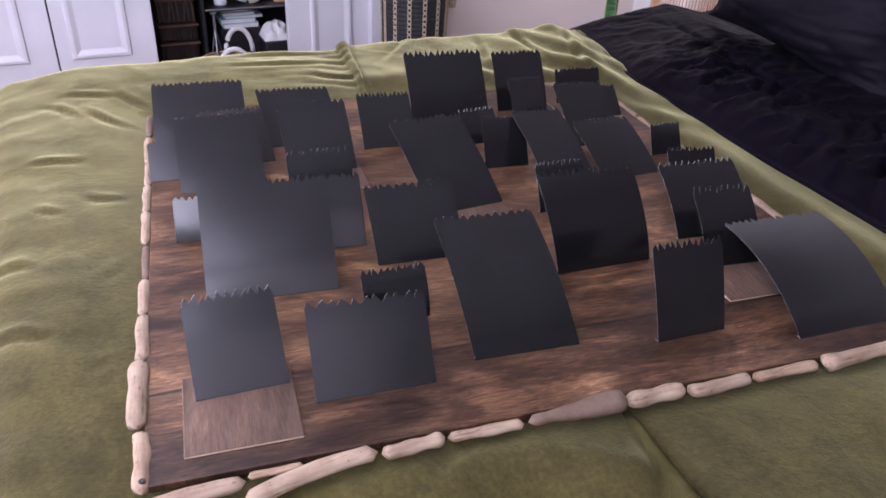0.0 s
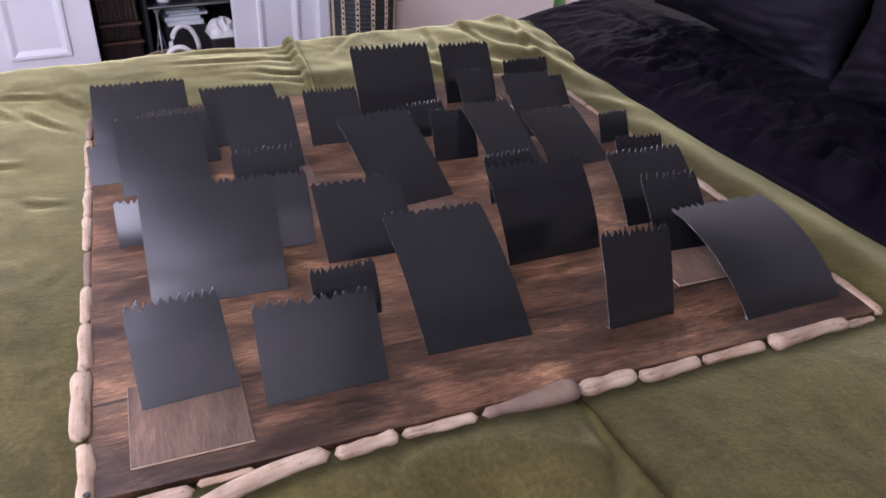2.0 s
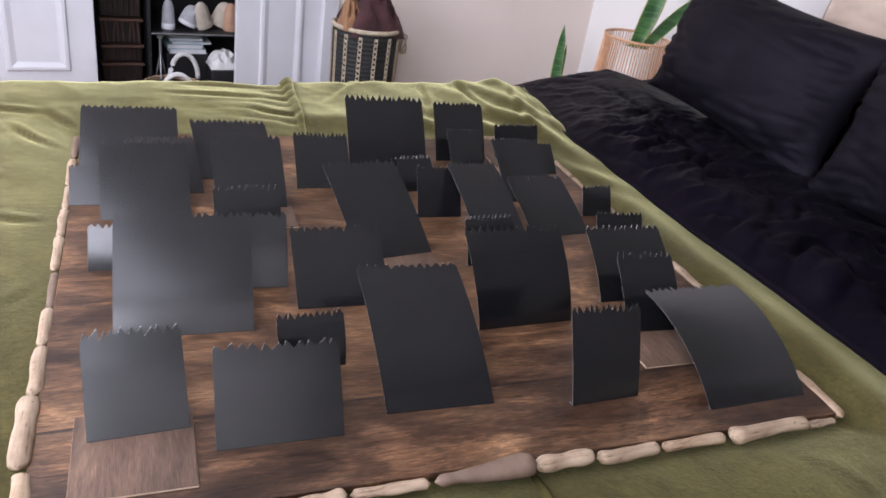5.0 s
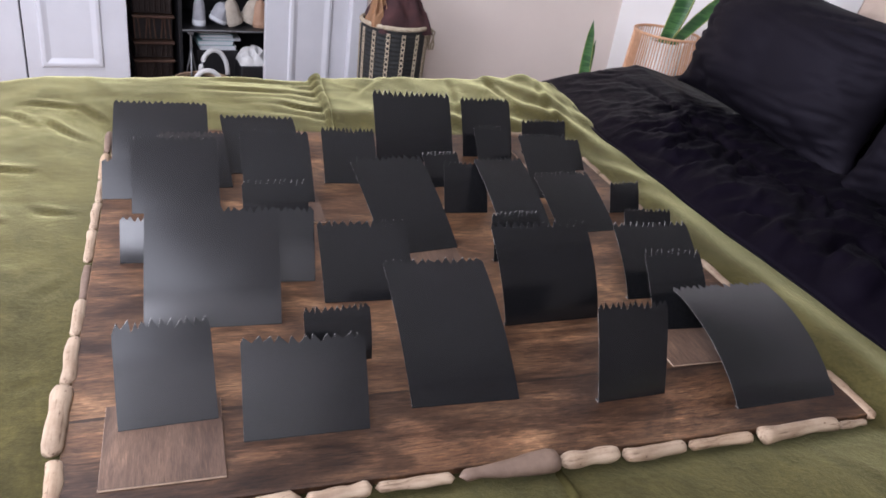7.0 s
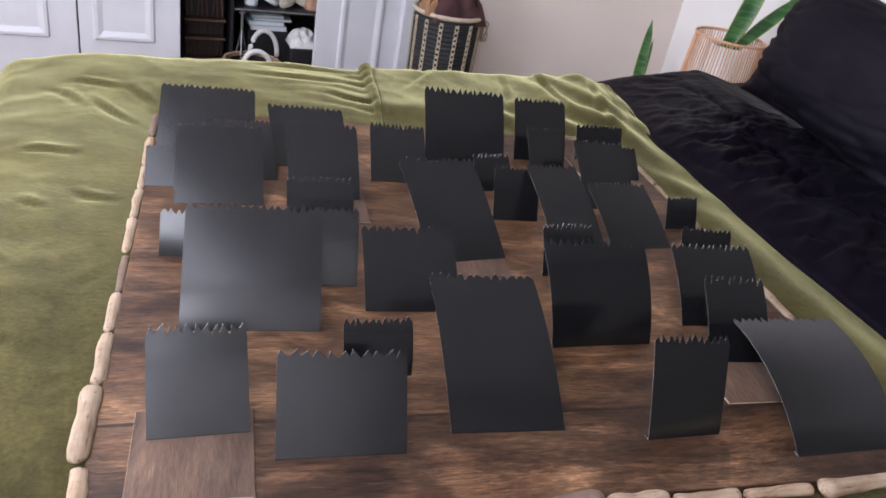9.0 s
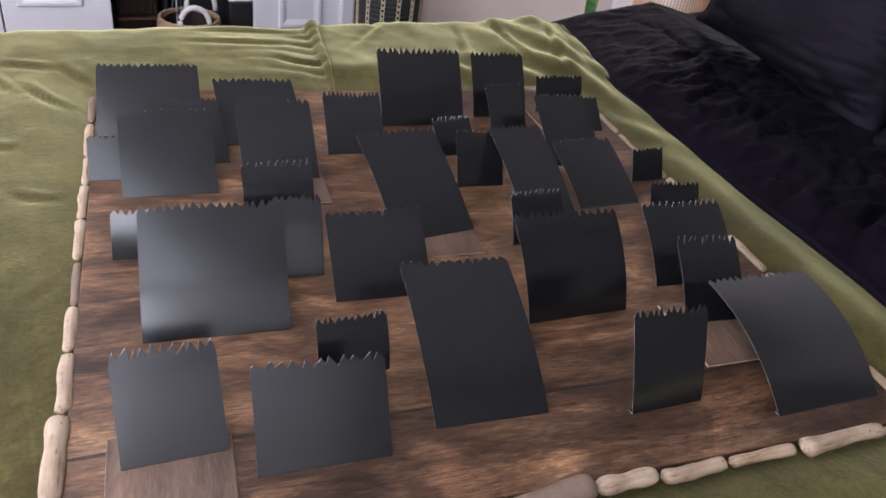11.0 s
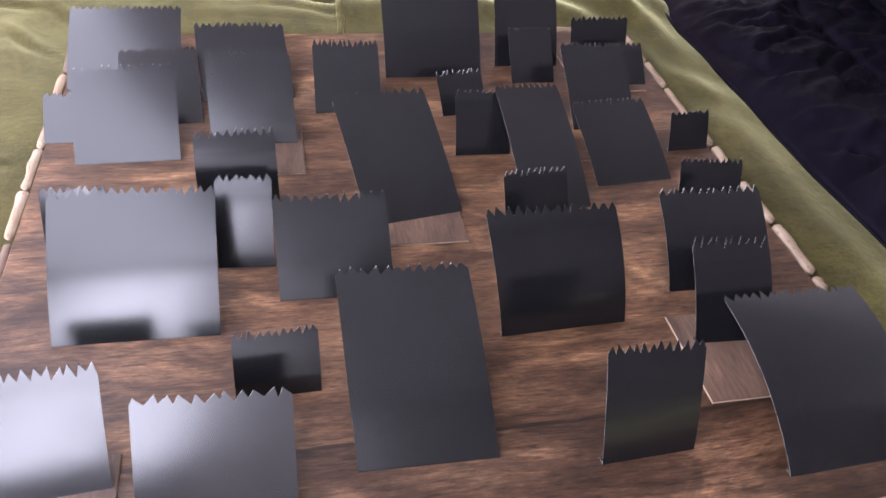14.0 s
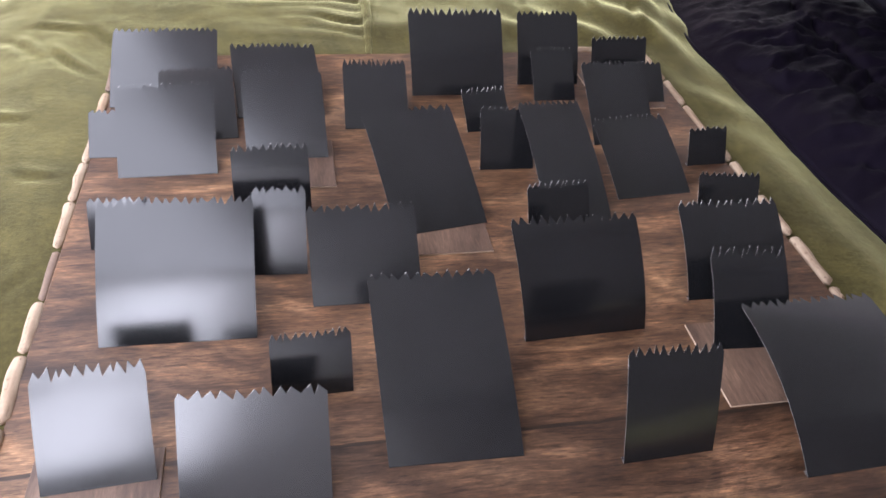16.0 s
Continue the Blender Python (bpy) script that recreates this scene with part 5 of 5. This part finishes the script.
basket = tagged(holder("rattan_planter", put(2.575, 2.0, 0.4255)), "open planter of thin natural rattan sticks on a ring", "planter")
R_TOP, R_LOW, TALL = 0.150, 0.166, 0.322
for z, r in ((0.006, R_LOW), (TALL, R_TOP)):
    part("ring", tube(bmesh.new(), [(r * math.cos(q), r * math.sin(q), z) for q in [2 * math.pi * k / 40 for k in range(41)]], 0.006, 8, False), rattan, basket, "", True)
for k in range(72):
    q = 2 * math.pi * k / 72
    tilt = 0.012 * math.sin(k * 1.7)
    part("stick", tube(bmesh.new(), [(R_LOW * math.cos(q), R_LOW * math.sin(q), 0.006), (R_TOP * math.cos(q + tilt), R_TOP * math.sin(q + tilt), TALL)], 0.0027, 5), rattan, basket)

plant = tagged(holder("snake_plant", put(2.58, 2.0, 0.426)), "snake plant with broad green leaves in a white pot", "plant")
part("pot", lathe(bmesh.new(), [(0.002, 0.0), (0.070, 0.0), (0.078, 0.02), (0.086, 0.285), (0.080, 0.288), (0.076, 0.27)], 28), pot_white, plant, "white ceramic pot", True)
part("soil", lathe(bmesh.new(), [(0.002, 0.272), (0.076, 0.268)], 24), soil, plant)
for k, (base, tip, wide) in enumerate((((-0.03, 0.0, 0.26), (0.10, -0.01, 0.70), 0.085), ((0.03, 0.0, 0.26), (0.33, -0.02, 0.57), 0.070))):
    part("leaf", snake_leaf_mesh(base, tip, wide, k + 1.0, 0.25), [snake_leaf, leaf_margin], plant, "", True)

tall = tagged(holder("snake_plant", put(2.63, 2.60, 0.0)), "slim snake plant standing on the floor in the corner", "plant")
part("pot", lathe(bmesh.new(), [(0.002, 0.0), (0.085, 0.0), (0.095, 0.02), (0.11, 0.20), (0.103, 0.203), (0.098, 0.185)], 28), pot_white, tall, "white ceramic pot", True)
part("soil", lathe(bmesh.new(), [(0.002, 0.186), (0.098, 0.183)], 24), soil, tall)
for k, (base, tip, wide) in enumerate((((0.0, 0.0, 0.18), (-0.02, 0.0, 0.655), 0.058), ((0.02, 0.02, 0.18), (0.04, 0.02, 0.55), 0.030))):
    part("leaf", snake_leaf_mesh(base, tip, wide, k + 8.0, 0.2, 0.84), [snake_leaf, leaf_margin], tall, "", True)
